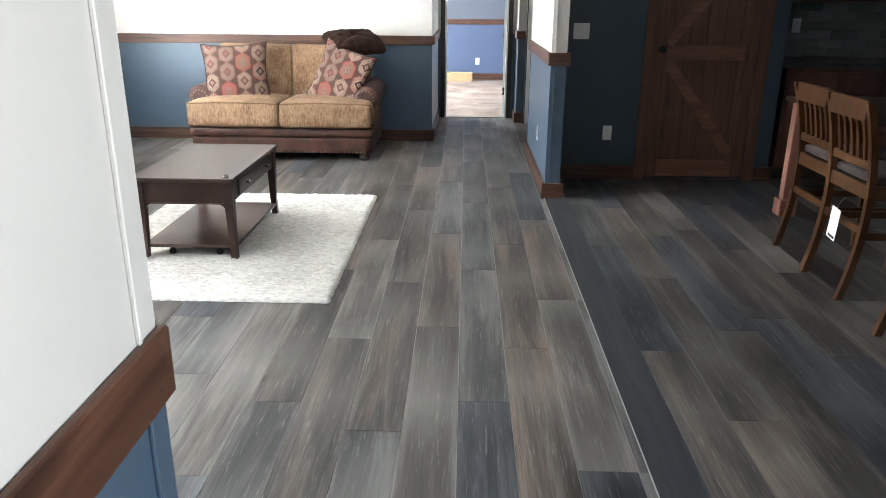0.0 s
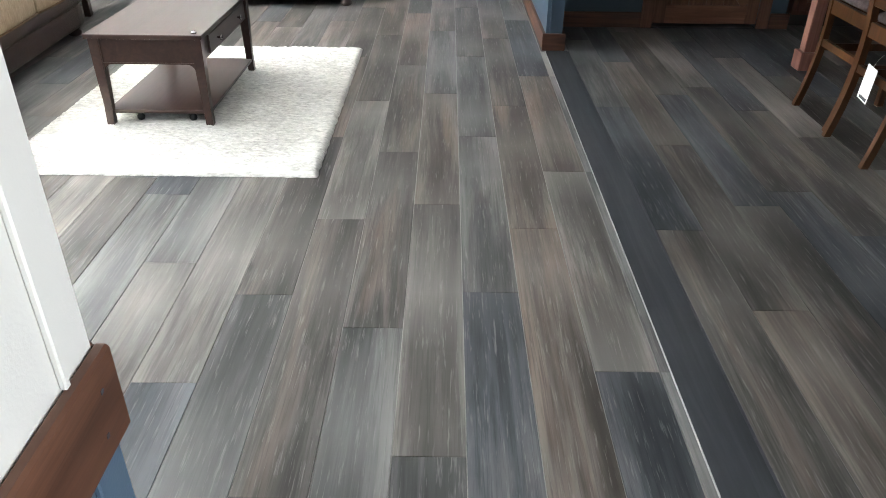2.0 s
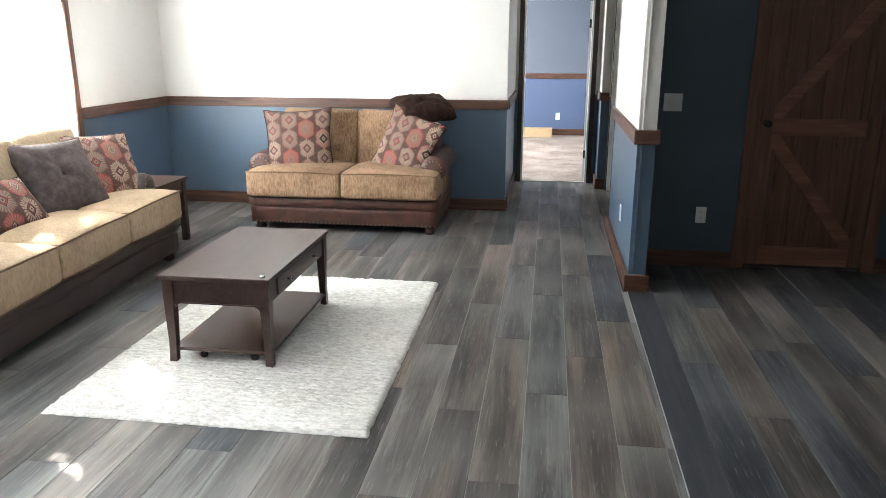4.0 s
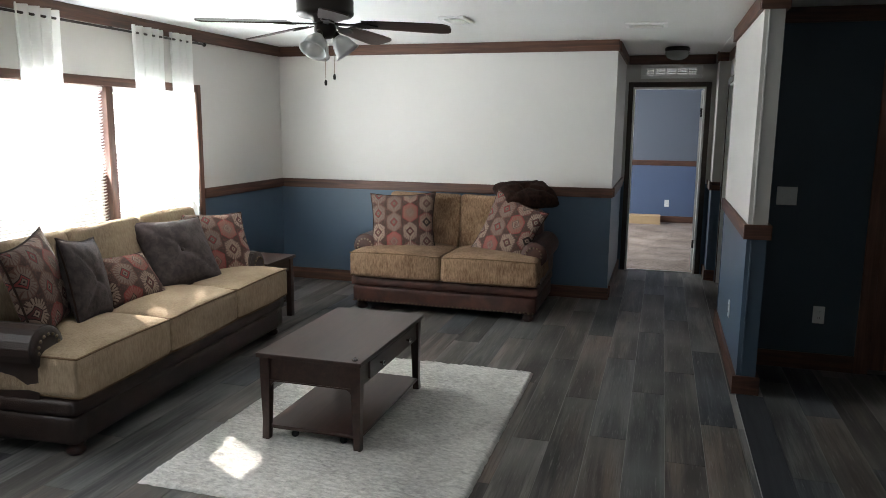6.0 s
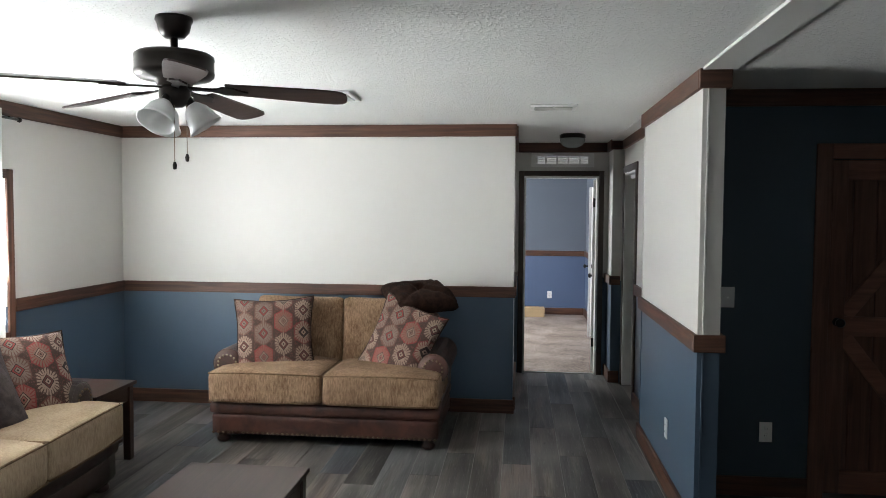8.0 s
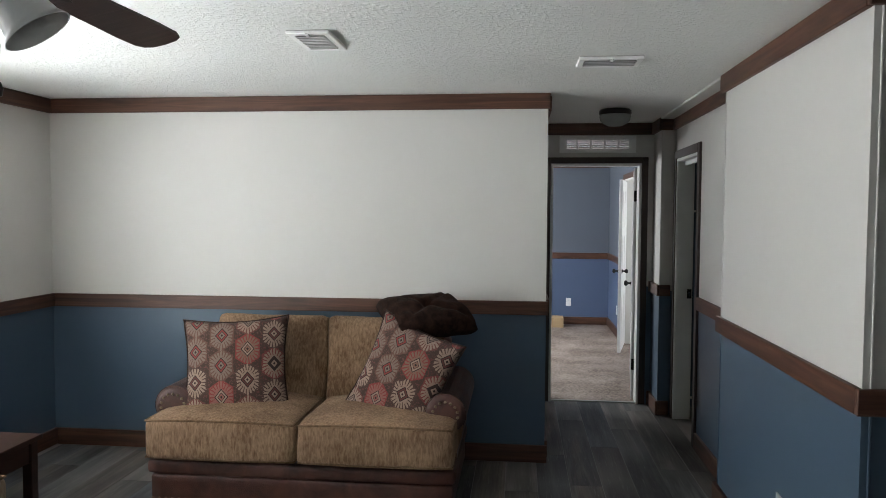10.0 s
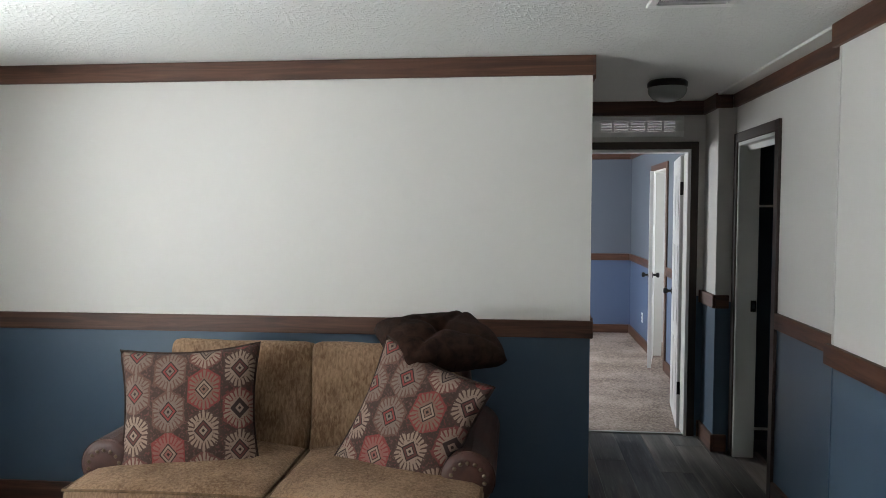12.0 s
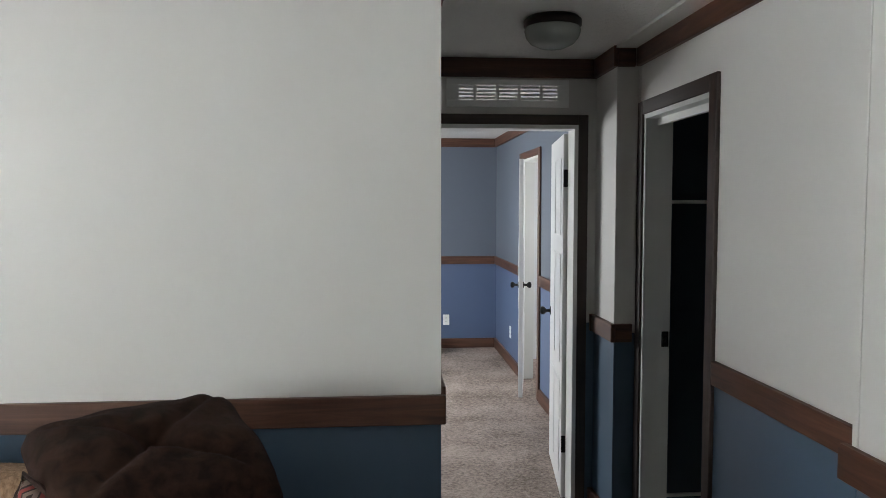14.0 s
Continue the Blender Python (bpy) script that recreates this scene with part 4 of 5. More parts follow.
# ---------- tables ----------
def coffee_table():
    e = thing("coffee_table", Matrix.Translation((-1.215, 4.24, 0.022)), "espresso wood coffee table with drawers and lower shelf on the rug", "coffee table")
    w, l, h = 0.545, 0.955, 0.443
    part("tabletop", box(-w / 2, w / 2, -l / 2, l / 2, h - 0.022, h, 0.005), ESPRESSO, e)
    ix, iy = w / 2 - 0.011, l / 2 - 0.019
    for sx in (-1, 1):
        for sy in (-1, 1):
            leg = bmesh.new()
            cx, cy = sx * (ix - 0.024), sy * (iy - 0.024)
            vs = []
            for z, r, k in ((0.0, 0.0175, 0.005), (0.10, 0.018, 0.001), (0.28, 0.023, 0), (h - 0.022, 0.024, 0)):
                vs.append([leg.verts.new((cx + sx * k + a * r, cy + sy * k + b * r, z)) for a, b in ((-1, -1), (1, -1), (1, 1), (-1, 1))])
            for a, b in zip(vs, vs[1:]):
                for i in range(4):
                    leg.faces.new((a[i], a[(i + 1) % 4], b[(i + 1) % 4], b[i]))
            leg.faces.new(vs[0][::-1])
            leg.faces.new(vs[-1])
            part("leg", leg, ESPRESSO, e)
    a0, a1 = h - 0.022 - 0.115, h - 0.022
    for sy in (-1, 1):
        y = sy * (iy - 0.02)
        part("apron", box(-ix + 0.046, ix - 0.046, y - 0.01, y + 0.01, a0, a1 - 0.001), ESPRESSO, e)
        for sx in (-1, 1):
            edge = sx * (ix - 0.046)
            curve = [(edge, a0 - 0.006), (edge, a0 - 0.05)] + [(edge - sx * (0.045 - 0.045 * math.cos(q)), a0 - 0.05 + 0.044 * math.sin(q)) for q in np.linspace(0.15, 1.5, 7)]
            part("corner_bracket", prism(curve, "y", y - 0.009, y + 0.009), ESPRESSO, e)
        part("apron_bead", box(-ix + 0.046, ix - 0.046, y - 0.014, y + 0.014, a0 - 0.006, a0), ESPRESSO, e)
    part("apron", box(-ix + 0.01, -ix + 0.03, -iy + 0.046, iy - 0.046, a0, a1 - 0.001), ESPRESSO, e)
    part("drawer_rail", box(ix - 0.03, ix - 0.014, -iy + 0.046, iy - 0.046, a0, a1 - 0.001), ESPRESSO, e)
    d = part("drawer_front", box(ix - 0.013, ix - 0.001, -iy + 0.13, iy - 0.13, a0 + 0.014, a1 - 0.014, 0.003, 1), ESPRESSO, e)
    for y in (-0.2, 0.2):
        k = part("knob", lathe([(0.005, 0), (0.005, 0.012), (0.012, 0.016), (0.013, 0.022), (0.008, 0.027), (0, 0.028)], 14, m=Matrix.Translation((ix - 0.001, y, (a0 + a1) / 2)) @ Matrix.Rotation(radians(90), 4, "Y")), CHROME, d, "small metal knob", True)
    part("shelf", box(-ix + 0.01, ix - 0.01, -iy + 0.02, iy - 0.02, 0.052, 0.070, 0.003, 1), ESPRESSO, e)
    for y in (-0.38, 0.0, 0.38):
        for x in (-0.12, 0.14):
            part("caster", lathe([(0, 0), (0.014, 0), (0.019, 0.008), (0.019, 0.02), (0.012, 0.03), (0.009, 0.052), (0, 0.052)], 12, m=Matrix.Translation((x, y, 0))), BLACK_METAL, e, "small black caster", True)
    return e


coffee_table()
knob = tagged(ob_of("metal_cap", lathe([(0, 0), (0.013, 0), (0.014, 0.006), (0.009, 0.012), (0, 0.013)], 16, m=Matrix.Translation((-0.985, 3.80, 0.4655))), CHROME, True), "small round metal cap on the coffee table corner", "cap")


def rug():
    bm = bmesh.new()
    x0, x1, y0, y1 = -1.78, -0.368, 3.25, 5.20
    nx, ny = 110, 190
    rows = []
    for j in range(ny + 1):
        row = []
        for i in range(nx + 1):
            u, v = i / nx, j / ny
            x = x0 + (x1 - x0) * u + 0.006 * noise.noise(Vector((v * 40, u * 3, 5)))
            y = y0 + (y1 - y0) * v + 0.006 * noise.noise(Vector((u * 40, v * 3, 9)))
            edge = min(u * (x1 - x0), (1 - u) * (x1 - x0), v * (y1 - y0), (1 - v) * (y1 - y0))
            rise = min(1, edge / 0.02) ** 0.5
            rib = 0.5 + 0.5 * math.sin(y * 2 * math.pi / 0.034 + 1.5 * noise.noise(Vector((x * 6, y * 6, 0))))
            z = 0.004 + rise * (0.012 + 0.006 * rib + 0.009 * noise.noise(Vector((x * 55, y * 75, 0))) )
            row.append(bm.verts.new((x, y, z)))
        rows.append(row)
    for a, b in zip(rows, rows[1:]):
        for i in range(nx):
            bm.faces.new((a[i], a[i + 1], b[i + 1], b[i]))
    rim = [rows[0][i] for i in range(nx + 1)] + [rows[j][nx] for j in range(1, ny + 1)] + [rows[ny][i] for i in range(nx - 1, -1, -1)] + [rows[j][0] for j in range(ny - 1, 0, -1)]
    low = [bm.verts.new((v.co.x, v.co.y, 0.0005)) for v in rim]
    for i in range(len(rim)):
        j = (i + 1) % len(rim)
        bm.faces.new((rim[i], rim[j], low[j], low[i]))
    return tagged(ob_of("rug", bm, RUG, True), "cream ribbed shag rug under the coffee table", "rug")


rug()


def end_table():
    e = thing("end_table", Matrix.Translation((-2.76, 5.835, 0)), "dark espresso end table between sofa and loveseat", "side table")
    part("tabletop", box(-0.29, 0.29, -0.235, 0.225, 0.48, 0.503, 0.004), ESPRESSO, e)
    for x in (-0.25, 0.25):
        for y in (-0.195, 0.185):
            part("leg", box(x - 0.024, x + 0.024, y - 0.024, y + 0.024, 0, 0.48, 0.003, 1), ESPRESSO, e)
    for y in (-0.195, 0.185):
        part("apron", box(-0.226, 0.226, y - 0.011, y + 0.011, 0.38, 0.479), ESPRESSO, e)
    for x in (-0.25, 0.25):
        part("apron", box(x - 0.011, x + 0.011, -0.171, 0.161, 0.38, 0.479), ESPRESSO, e)
    part("shelf", box(-0.226, 0.226, -0.171, 0.161, 0.12, 0.138), ESPRESSO, e)


end_table()


# ---------- ceiling fixtures ----------
def ceiling_fan():
    e = thing("ceiling_fan", Matrix.Translation((-1.28, 4.165, H)), "dark bronze five-blade ceiling fan with frosted glass lights", "ceiling fan")
    part("canopy", lathe([(0, 0), (0.064, 0), (0.066, -0.012), (0.060, -0.022), (0.054, -0.05), (0.036, -0.072), (0, -0.075)], 32), BRONZE, e, smooth=True)
    part("downrod", lathe([(0, -0.07), (0.0125, -0.07), (0.0125, -0.106), (0.022, -0.11), (0.026, -0.128), (0, -0.128)], 14), BRONZE, e, smooth=True)
    part("motor", lathe([(0, -0.124), (0.10, -0.127), (0.128, -0.131), (0.138, -0.138), (0.140, -0.150), (0.138, -0.153), (0.138, -0.192), (0.140, -0.196), (0.138, -0.208), (0.126, -0.219), (0.07, -0.226), (0.06, -0.245), (0, -0.245)], 44), BRONZE, e, smooth=True)
    part("light_fitter", lathe([(0, -0.24), (0.046, -0.242), (0.055, -0.262), (0.055, -0.285), (0.048, -0.305), (0.028, -0.32), (0, -0.322)], 24), BRONZE, e, smooth=True)
    for k in range(5):
        r = Matrix.Rotation(radians(11 + 72 * k), 4, "Z") @ Matrix.Translation((0, 0, -0.243)) @ Matrix.Rotation(radians(3.2), 4, "Y") @ Matrix.Rotation(radians(-12), 4, "X")
        out = [(0.185, -0.046), (0.3, -0.054), (0.5, -0.064), (0.575, -0.063), (0.602, -0.054), (0.616, -0.035), (0.620, 0.0), (0.616, 0.035), (0.602, 0.054), (0.575, 0.063), (0.5, 0.064), (0.3, 0.054), (0.185, 0.046)]
        bm = prism(out, "z", -0.003, 0.003)
        bm.transform(r)
        b = part("blade", bm, BLADE, e)
        arm = prism([(0.05, -0.014), (0.12, -0.010), (0.15, -0.016), (0.175, -0.034), (0.215, -0.030), (0.235, -0.012), (0.262, 0), (0.235, 0.012), (0.215, 0.030), (0.175, 0.034), (0.15, 0.016), (0.12, 0.010), (0.05, 0.014)], "z", -0.010, -0.0035)
        arm.transform(r)
        part("blade_iron", arm, BRONZE, b)
    for k in range(3):
        an = radians(-100 + 120 * k)
        m = Matrix.Translation((0.04 * math.cos(an), 0.04 * math.sin(an), -0.288)) @ Matrix.Rotation(an, 4, "Z") @ Matrix.Rotation(radians(145), 4, "Y") @ Matrix.Scale(1.03, 4)
        s = part("light_arm", lathe([(0, -0.02), (0.016, -0.02), (0.018, 0.025), (0.024, 0.03), (0.024, 0.04), (0, 0.04)], 16, m=m), BRONZE, e, smooth=True)
        part("shade", lathe([(0.02, 0.026), (0.03, 0.036), (0.044, 0.056), (0.05, 0.078), (0.055, 0.098), (0.066, 0.116), (0.063, 0.116), (0.052, 0.098), (0.047, 0.078), (0.041, 0.057), (0.027, 0.04), (0.017, 0.031)], 26, m=m), FROST, s, "frosted white glass bell shade", True)
    for dx, dy, z1 in ((0.012, -0.03, -0.52), (0.045, 0.0, -0.49)):
        c = part("pull_chain", tube([(dx, dy, -0.31), (dx, dy, z1)], 0.0014, 5), BRASS, e)
        part("chain_fob", lathe([(0, -0.012), (0.006, -0.01), (0.008, 0.004), (0.004, 0.016), (0, 0.017)], 10, m=Matrix.Translation((dx, dy, z1 - 0.015))), BRONZE, c, smooth=True)


ceiling_fan()


def hall_light():
    e = thing("ceiling_light", Matrix.Translation((0.418, 8.158, H)), "flush hall light with bronze ring and frosted bowl", "ceiling light")
    part("ring", lathe([(0, 0), (0.10, 0), (0.112, -0.012), (0.112, -0.034), (0.103, -0.04), (0, -0.04)], 32), BRONZE, e, smooth=True)
    part("bowl", lathe([(0.104, -0.038), (0.109, -0.05), (0.103, -0.075), (0.085, -0.098), (0.05, -0.115), (0, -0.12)], 32), BOWL, e, "frosted white glass bowl", True)


hall_light()


def ceiling_vent(x, y, w, d):
    e = thing("ceiling_vent", Matrix.Translation((x, y, H - 0.001)), "white metal louvred air vent in the ceiling", "vent", "ceiling vents")
    a, b = w / 2, d / 2
    part("backing", box(-a + 0.02, a - 0.02, -b + 0.02, b - 0.02, -0.006, -0.001), VENT_GREY, e)
    for x0, x1, y0, y1 in ((-a, a, -b, -b + 0.035), (-a, a, b - 0.035, b), (-a, -a + 0.03, -b + 0.035, b - 0.035), (a - 0.03, a, -b + 0.035, b - 0.035)):
        part("frame", box(x0, x1, y0, y1, -0.016, 0.0, 0.004, 1), PLASTIC, e)
    n = int((d - 0.08) / 0.026)
    for i in range(n):
        bm = box(-a + 0.03, a - 0.03, -0.012, 0.012, -0.001, 0.001)
        bm.transform(Matrix.Translation((0, -b + 0.05 + (d - 0.10) * i / (n - 1), -0.016)) @ Matrix.Rotation(radians(30), 4, "X"))
        part("slat", bm, PLASTIC, e)
    part("damper_lever", box(-0.008, 0.008, -b - 0.006, -b + 0.02, -0.026, -0.016, 0.002, 1), PLASTIC, e)


ceiling_vent(-1.10, 5.925, 0.18, 0.32)
ceiling_vent(0.175, 6.455, 0.30, 0.20)


def return_grille():
    e = thing("wall_vent", Matrix.Translation((0.38, 8.95, 2.113)), "white wall vent grille over the bedroom door", "vent")
    w, h = 0.305, 0.068
    n = 5
    cell = (2 * w - 0.06) / n
    for x0, x1, z0, z1 in ((-w, w, -h, -h + 0.034), (-w, w, h - 0.030, h)):
        part("frame", box(x0, x1, -0.014, 0.0, z0, z1, 0.002, 1), PLASTIC, e)
    for i in range(n + 1):
        x = -w + 0.03 + cell * i
        half = 0.03 if i in (0, n) else 0.008
        part("frame", box(x - (half if i else 0.03), x + (half if i < n else 0.03), -0.0138, 0.0, -h + 0.034, h - 0.030), PLASTIC, e)
    for i in range(n):
        for j in range(4):
            x = -w + 0.03 + cell * i
            z = -h + 0.042 + j * 0.018
            bm = box(x + 0.008, x + cell - 0.008, -0.013, -0.010, -0.0055, 0.0055)
            bm.transform(Matrix.Translation((0, 0.001, z)) @ Matrix.Translation((0, -0.011, 0)) @ Matrix.Rotation(radians(-25), 4, "X") @ Matrix.Translation((0, 0.011, 0)))
            part("slat", bm, PLASTIC, e)


return_grille()


# ---------- plates, hardware ----------
def outlet(m, label="white duplex outlet on the wall"):
    """Faces -y."""
    e = thing("wall_outlet", m, label, "outlet", "wall outlets")
    part("plate", box(-0.035, 0.035, -0.006, 0, -0.057, 0.057, 0.003, 2), PLASTIC, e)
    for z in (-0.02, 0.02):
        s = part("socket", box(-0.016, 0.016, -0.008, -0.006, z - 0.014, z + 0.014, 0.002, 1), PLASTIC, e)
        for x in (-0.006, 0.006):
            part("slot", box(x - 0.001, x + 0.001, -0.0085, -0.0079, z - 0.004, z + 0.006), SLOT, s)
    return e


outlet(Matrix.Translation((1.362, 5.87, 0.366)), "white duplex outlet on the dark blue wall")
outlet(Matrix.Translation((0.828, 5.93, 0.35)) @ Matrix.Rotation(radians(-90), 4, "Z"), "white duplex outlet on the blue hall wall")
outlet(Matrix.Translation((0.45, 13.27, 0.315)), "white duplex outlet on the bedroom wall")
outlet(Matrix.Translation((1.0, 12.35, 0.33)) @ Matrix.Rotation(radians(-90), 4, "Z"), "white duplex outlet on the bedroom side wall")
outlet(Matrix.Translation((2.95, 6.478, 1.16)), "white outlet on the kitchen backsplash")

sw = thing("light_switch", Matrix.Translation((1.113, 5.87, 1.127)), "white double light switch on the dark blue wall", "light switch")
part("plate", box(-0.06, 0.06, -0.007, 0, -0.058, 0.058, 0.003, 2), PLASTIC, sw)
for x in (-0.023, 0.023):
    bm = box(-0.005, 0.005, -0.02, -0.006, -0.006, 0.006, 0.002, 1)
    bm.transform(Matrix.Translation((x, 0, 0)) @ Matrix.Rotation(radians(20), 4, "X"))
    part("toggle", bm, PLASTIC, sw)


def door_leaf(name, m, width, height, label, knob_z=0.93, hinges=()):
    """Hinged on the local z axis at x = 0, leaf along +x, 35 mm thick towards +y."""
    e = thing(name, m, label, "door", kind="structure")
    leaf = part("leaf", box(0, width, 0, 0.035, 0.012, height, 0.002, 1), DOOR_WHITE, e)
    for z0, z1 in ((0.12, 0.62), (0.72, 1.30), (1.40, height - 0.12)):
        for x0, x1 in ((0.09, width / 2 - 0.04), (width / 2 + 0.04, width - 0.09)):
            for y0, y1 in ((-0.004, 0.0), (0.035, 0.039)):
                part("panel", box(x0, x1, y0, y1, z0, z1, 0.003, 1), DOOR_WHITE, leaf)
    for s, y in ((-1, 0.0), (1, 0.035)):
        part("knob", lathe([(0.026, 0), (0.026, 0.006), (0.010, 0.01), (0.010, 0.03), (0.024, 0.042), (0.026, 0.056), (0.018, 0.066), (0, 0.068)], 20, m=Matrix.Translation((width - 0.06, y, knob_z)) @ Matrix.Rotation(radians(90 if s < 0 else -90), 4, "X")), BLACK_METAL, e, "black door knob", True)
    for z in hinges:
        h = part("hinge", box(-0.004, 0.0, -0.004, 0.034, z - 0.045, z + 0.045), BLACK_METAL, e, "black butt hinge")
        for k in range(3):
            part("knuckle", lathe([(0, -0.013), (0.007, -0.013), (0.007, 0.013), (0, 0.013)], 10, m=Matrix.Translation((-0.006, -0.006, z - 0.032 + 0.032 * k))), BLACK_METAL, h)
    return e


door_leaf("door_1", Matrix.Translation((0.728, 9.065, 0)) @ Matrix.Rotation(radians(82), 4, "Z"), 0.70, 1.93, "white panelled bedroom door standing open", 0.92, (0.30, 1.70))
door_leaf("door_2", Matrix.Translation((0.985, 11.77, 0)) @ Matrix.Rotation(radians(-102), 4, "Z"), 0.68, 1.93, "white panelled bathroom door standing ajar", 0.92, (0.30, 1.70))

st = thing("strike_plate", Matrix.Translation((1.03, 8.517, 0.955)), "black strike plate on the closet jamb", "door hardware")
part("plate", box(-0.016, 0.016, -0.003, 0.001, -0.035, 0.035, 0.001, 1), BLACK_METAL, st)
part("lip", box(-0.008, 0.008, -0.004, -0.0025, -0.016, 0.016), CHROME, st)


# ---------- barn door ----------
def barn_door():
    e = thing("barn_door", Matrix.Translation((1.678, 5.884, 0)), "dark stained wooden plank barn door with crossed braces", "door", kind="structure")
    w, z0, z1 = 0.754, 0.03, 1.895
    n = 6
    bw = w / n
    for i in range(n):
        part("board", box(i * bw + 0.002, (i + 1) * bw - 0.002, 0.0, 0.022, z0, z1, 0.004, 1), BARN, e)
    # unseen sheet added to block light between the boards
    part("backing", box(0.01, w - 0.01, 0.0225, 0.030, z0, z1), BARN, e)
    for a, b in ((z0, z0 + 0.13), (0.92, 1.03), (z1 - 0.11, z1)):
        part("rail", box(0.0, w, -0.018, 0.0, a, b, 0.003, 1), BARN_X_LIT, e)
    for a, b in ((0, 0.085), (w - 0.085, w)):
        part("stile", box(a, b, -0.021, -0.0005, z0 + 0.001, z1 - 0.001, 0.003, 1), BARN, e)
    for (xa, za), (xb, zb) in (((0.085, 0.92), (w - 0.085, z0 + 0.13)), ((0.085, 1.03), (w - 0.085, z1 - 0.11))):
        d = Vector((xb - xa, 0, zb - za))
        length = d.length
        bm = box(0.01, length - 0.01, -0.019, -0.001, -0.042, 0.042, 0.004, 1)
        bm.transform(Matrix.Translation((xa, 0, za)) @ Matrix.Rotation(-math.atan2(d.z, d.x), 4, "Y"))
        part("brace", bm, BARN_X_LIT, e)
    part("knob", lathe([(0.024, 0), (0.024, 0.005), (0.009, 0.01), (0.009, 0.03), (0.024, 0.04), (0.026, 0.052), (0.016, 0.062), (0, 0.063)], 18, m=Matrix.Translation((0.045, -0.021, 1.0)) @ Matrix.Rotation(radians(90), 4, "X")), BLACK_METAL, e, "black door knob", True)


barn_door()


# ---------- dining and kitchen ----------
def dining_chair(m):
    """Faces +x; the back stands at x = 0."""
    e = thing("dining_chair", m, "honey oak slat-back dining chair with dark seat pad", "chair", "dining chairs")
    w = 0.205

    def curve(z):
        return -0.085 * ((z - 0.45) / 0.5) ** 2 if z > 0.45 else -0.06 * ((0.45 - z) / 0.45) ** 2

    for s in (-1, 1):
        bm = bmesh.new()
        rings = []
        for z in np.linspace(0, 0.935, 14):
            x = curve(z)
            rings.append([bm.verts.new((x + a * 0.016, s * (w - 0.016) + b * 0.014, z)) for a, b in ((-1, -1), (1, -1), (1, 1), (-1, 1))])
        for a, b in zip(rings, rings[1:]):
            for i in range(4):
                bm.faces.new((a[i], a[(i + 1) % 4], b[(i + 1) % 4], b[i]))
        bm.faces.new(rings[0][::-1])
        bm.faces.new(rings[-1])
        part("back_leg", bm, OAK, e)
        part("front_leg", box(0.37, 0.405, s * (w - 0.02) - 0.0175, s * (w - 0.02) + 0.0175, 0, 0.555, 0.003, 1), OAK, e)
        part("stretcher", box(curve(0.3) + 0.016, 0.37, s * (w - 0.018) - 0.009, s * (w - 0.018) + 0.009, 0.30, 0.335), OAK, e)
        part("side_rail", box(0.016, 0.37, s * (w - 0.018) - 0.010, s * (w - 0.018) + 0.010, 0.49, 0.555), OAK, e)
    part("crest_rail", box(curve(0.90) - 0.013, curve(0.90) + 0.013, -w + 0.03, w - 0.03, 0.845, 0.94, 0.005), OAK, e)
    part("lower_rail", box(curve(0.64) - 0.011, curve(0.64) + 0.011, -w + 0.03, w - 0.03, 0.625, 0.665, 0.003, 1), OAK, e)
    part("back_rail", box(-0.011, 0.011, -w + 0.03, w - 0.03, 0.49, 0.555), OAK, e)
    part("back_stretcher", box(curve(0.34) - 0.010, curve(0.34) + 0.010, -w + 0.03, w - 0.03, 0.325, 0.36), OAK, e)
    for i in range(5):
        y = -0.118 + 0.059 * i
        bm = bmesh.new()
        rings = []
        for z in np.linspace(0.66, 0.85, 5):
            rings.append([bm.verts.new((curve(z) + a * 0.006, y + b * 0.011, z)) for a, b in ((-1, -1), (1, -1), (1, 1), (-1, 1))])
        for a, b in zip(rings, rings[1:]):
            for k in range(4):
                bm.faces.new((a[k], a[(k + 1) % 4], b[(k + 1) % 4], b[k]))
        part("slat", bm, OAK, e)
    pad = softbox(0.40, 0.385, 0.045, 0.018, 0.01, 9)
    bmesh.ops.translate(pad, verts=pad.verts[:], vec=(0.21, 0, 0.578))
    part("seat_pad", pad, GREY_SUEDE, e, "dark grey seat pad", True)
    return e


ch = dining_chair(Matrix.Translation((2.14, 4.05, 0)))
copy_thing(ch, Matrix.Translation((2.11, 3.605, 0)))
copy_thing(ch, Matrix.Translation((2.09, 2.83, 0)))
tag = thing("price_tag", Matrix.Translation((2.072, 3.62, 0.325)) @ Matrix.Rotation(radians(6), 4, "X"), "white paper tag hanging from a chair stretcher", "tag")
part("card", box(-0.001, 0.001, -0.043, 0.043, -0.085, 0.075), PAPER, tag)
part("print", box(-0.0016, -0.001, -0.036, 0.026, -0.078, -0.064), INK_AND_SHADE, tag, "dark unreadable print bar")
part("string", tube([(0, 0, 0.075), (0.012, 0, 0.11), (0.028, 0, 0.13)], 0.001, 5), PAPER, tag)


def dining_table():
    e = thing("dining_table", Matrix.Translation((2.75, 3.6, 0)), "dark wooden dining table with reddish block legs", "table")
    part("tabletop", box(-0.40, 0.5, -1.35, 1.45, 0.735, 0.765, 0.006), ESPRESSO, e)
    for x in (-0.36, 0.46):
        for y in (-1.2, 1.3):
            l = part("leg", box(x - 0.035, x + 0.035, y - 0.035, y + 0.035, 0.11, 0.735, 0.004, 1), POST_RED, e, "reddish square wooden leg")
            part("foot_block", box(x - 0.055, x + 0.055, y - 0.055, y + 0.055, 0, 0.11, 0.004, 1), POST_RED, l)
    for y in (-1.2, 1.3):
        part("apron", box(-0.32, 0.42, y - 0.01, y + 0.01, 0.65, 0.734), ESPRESSO, e)


dining_table()


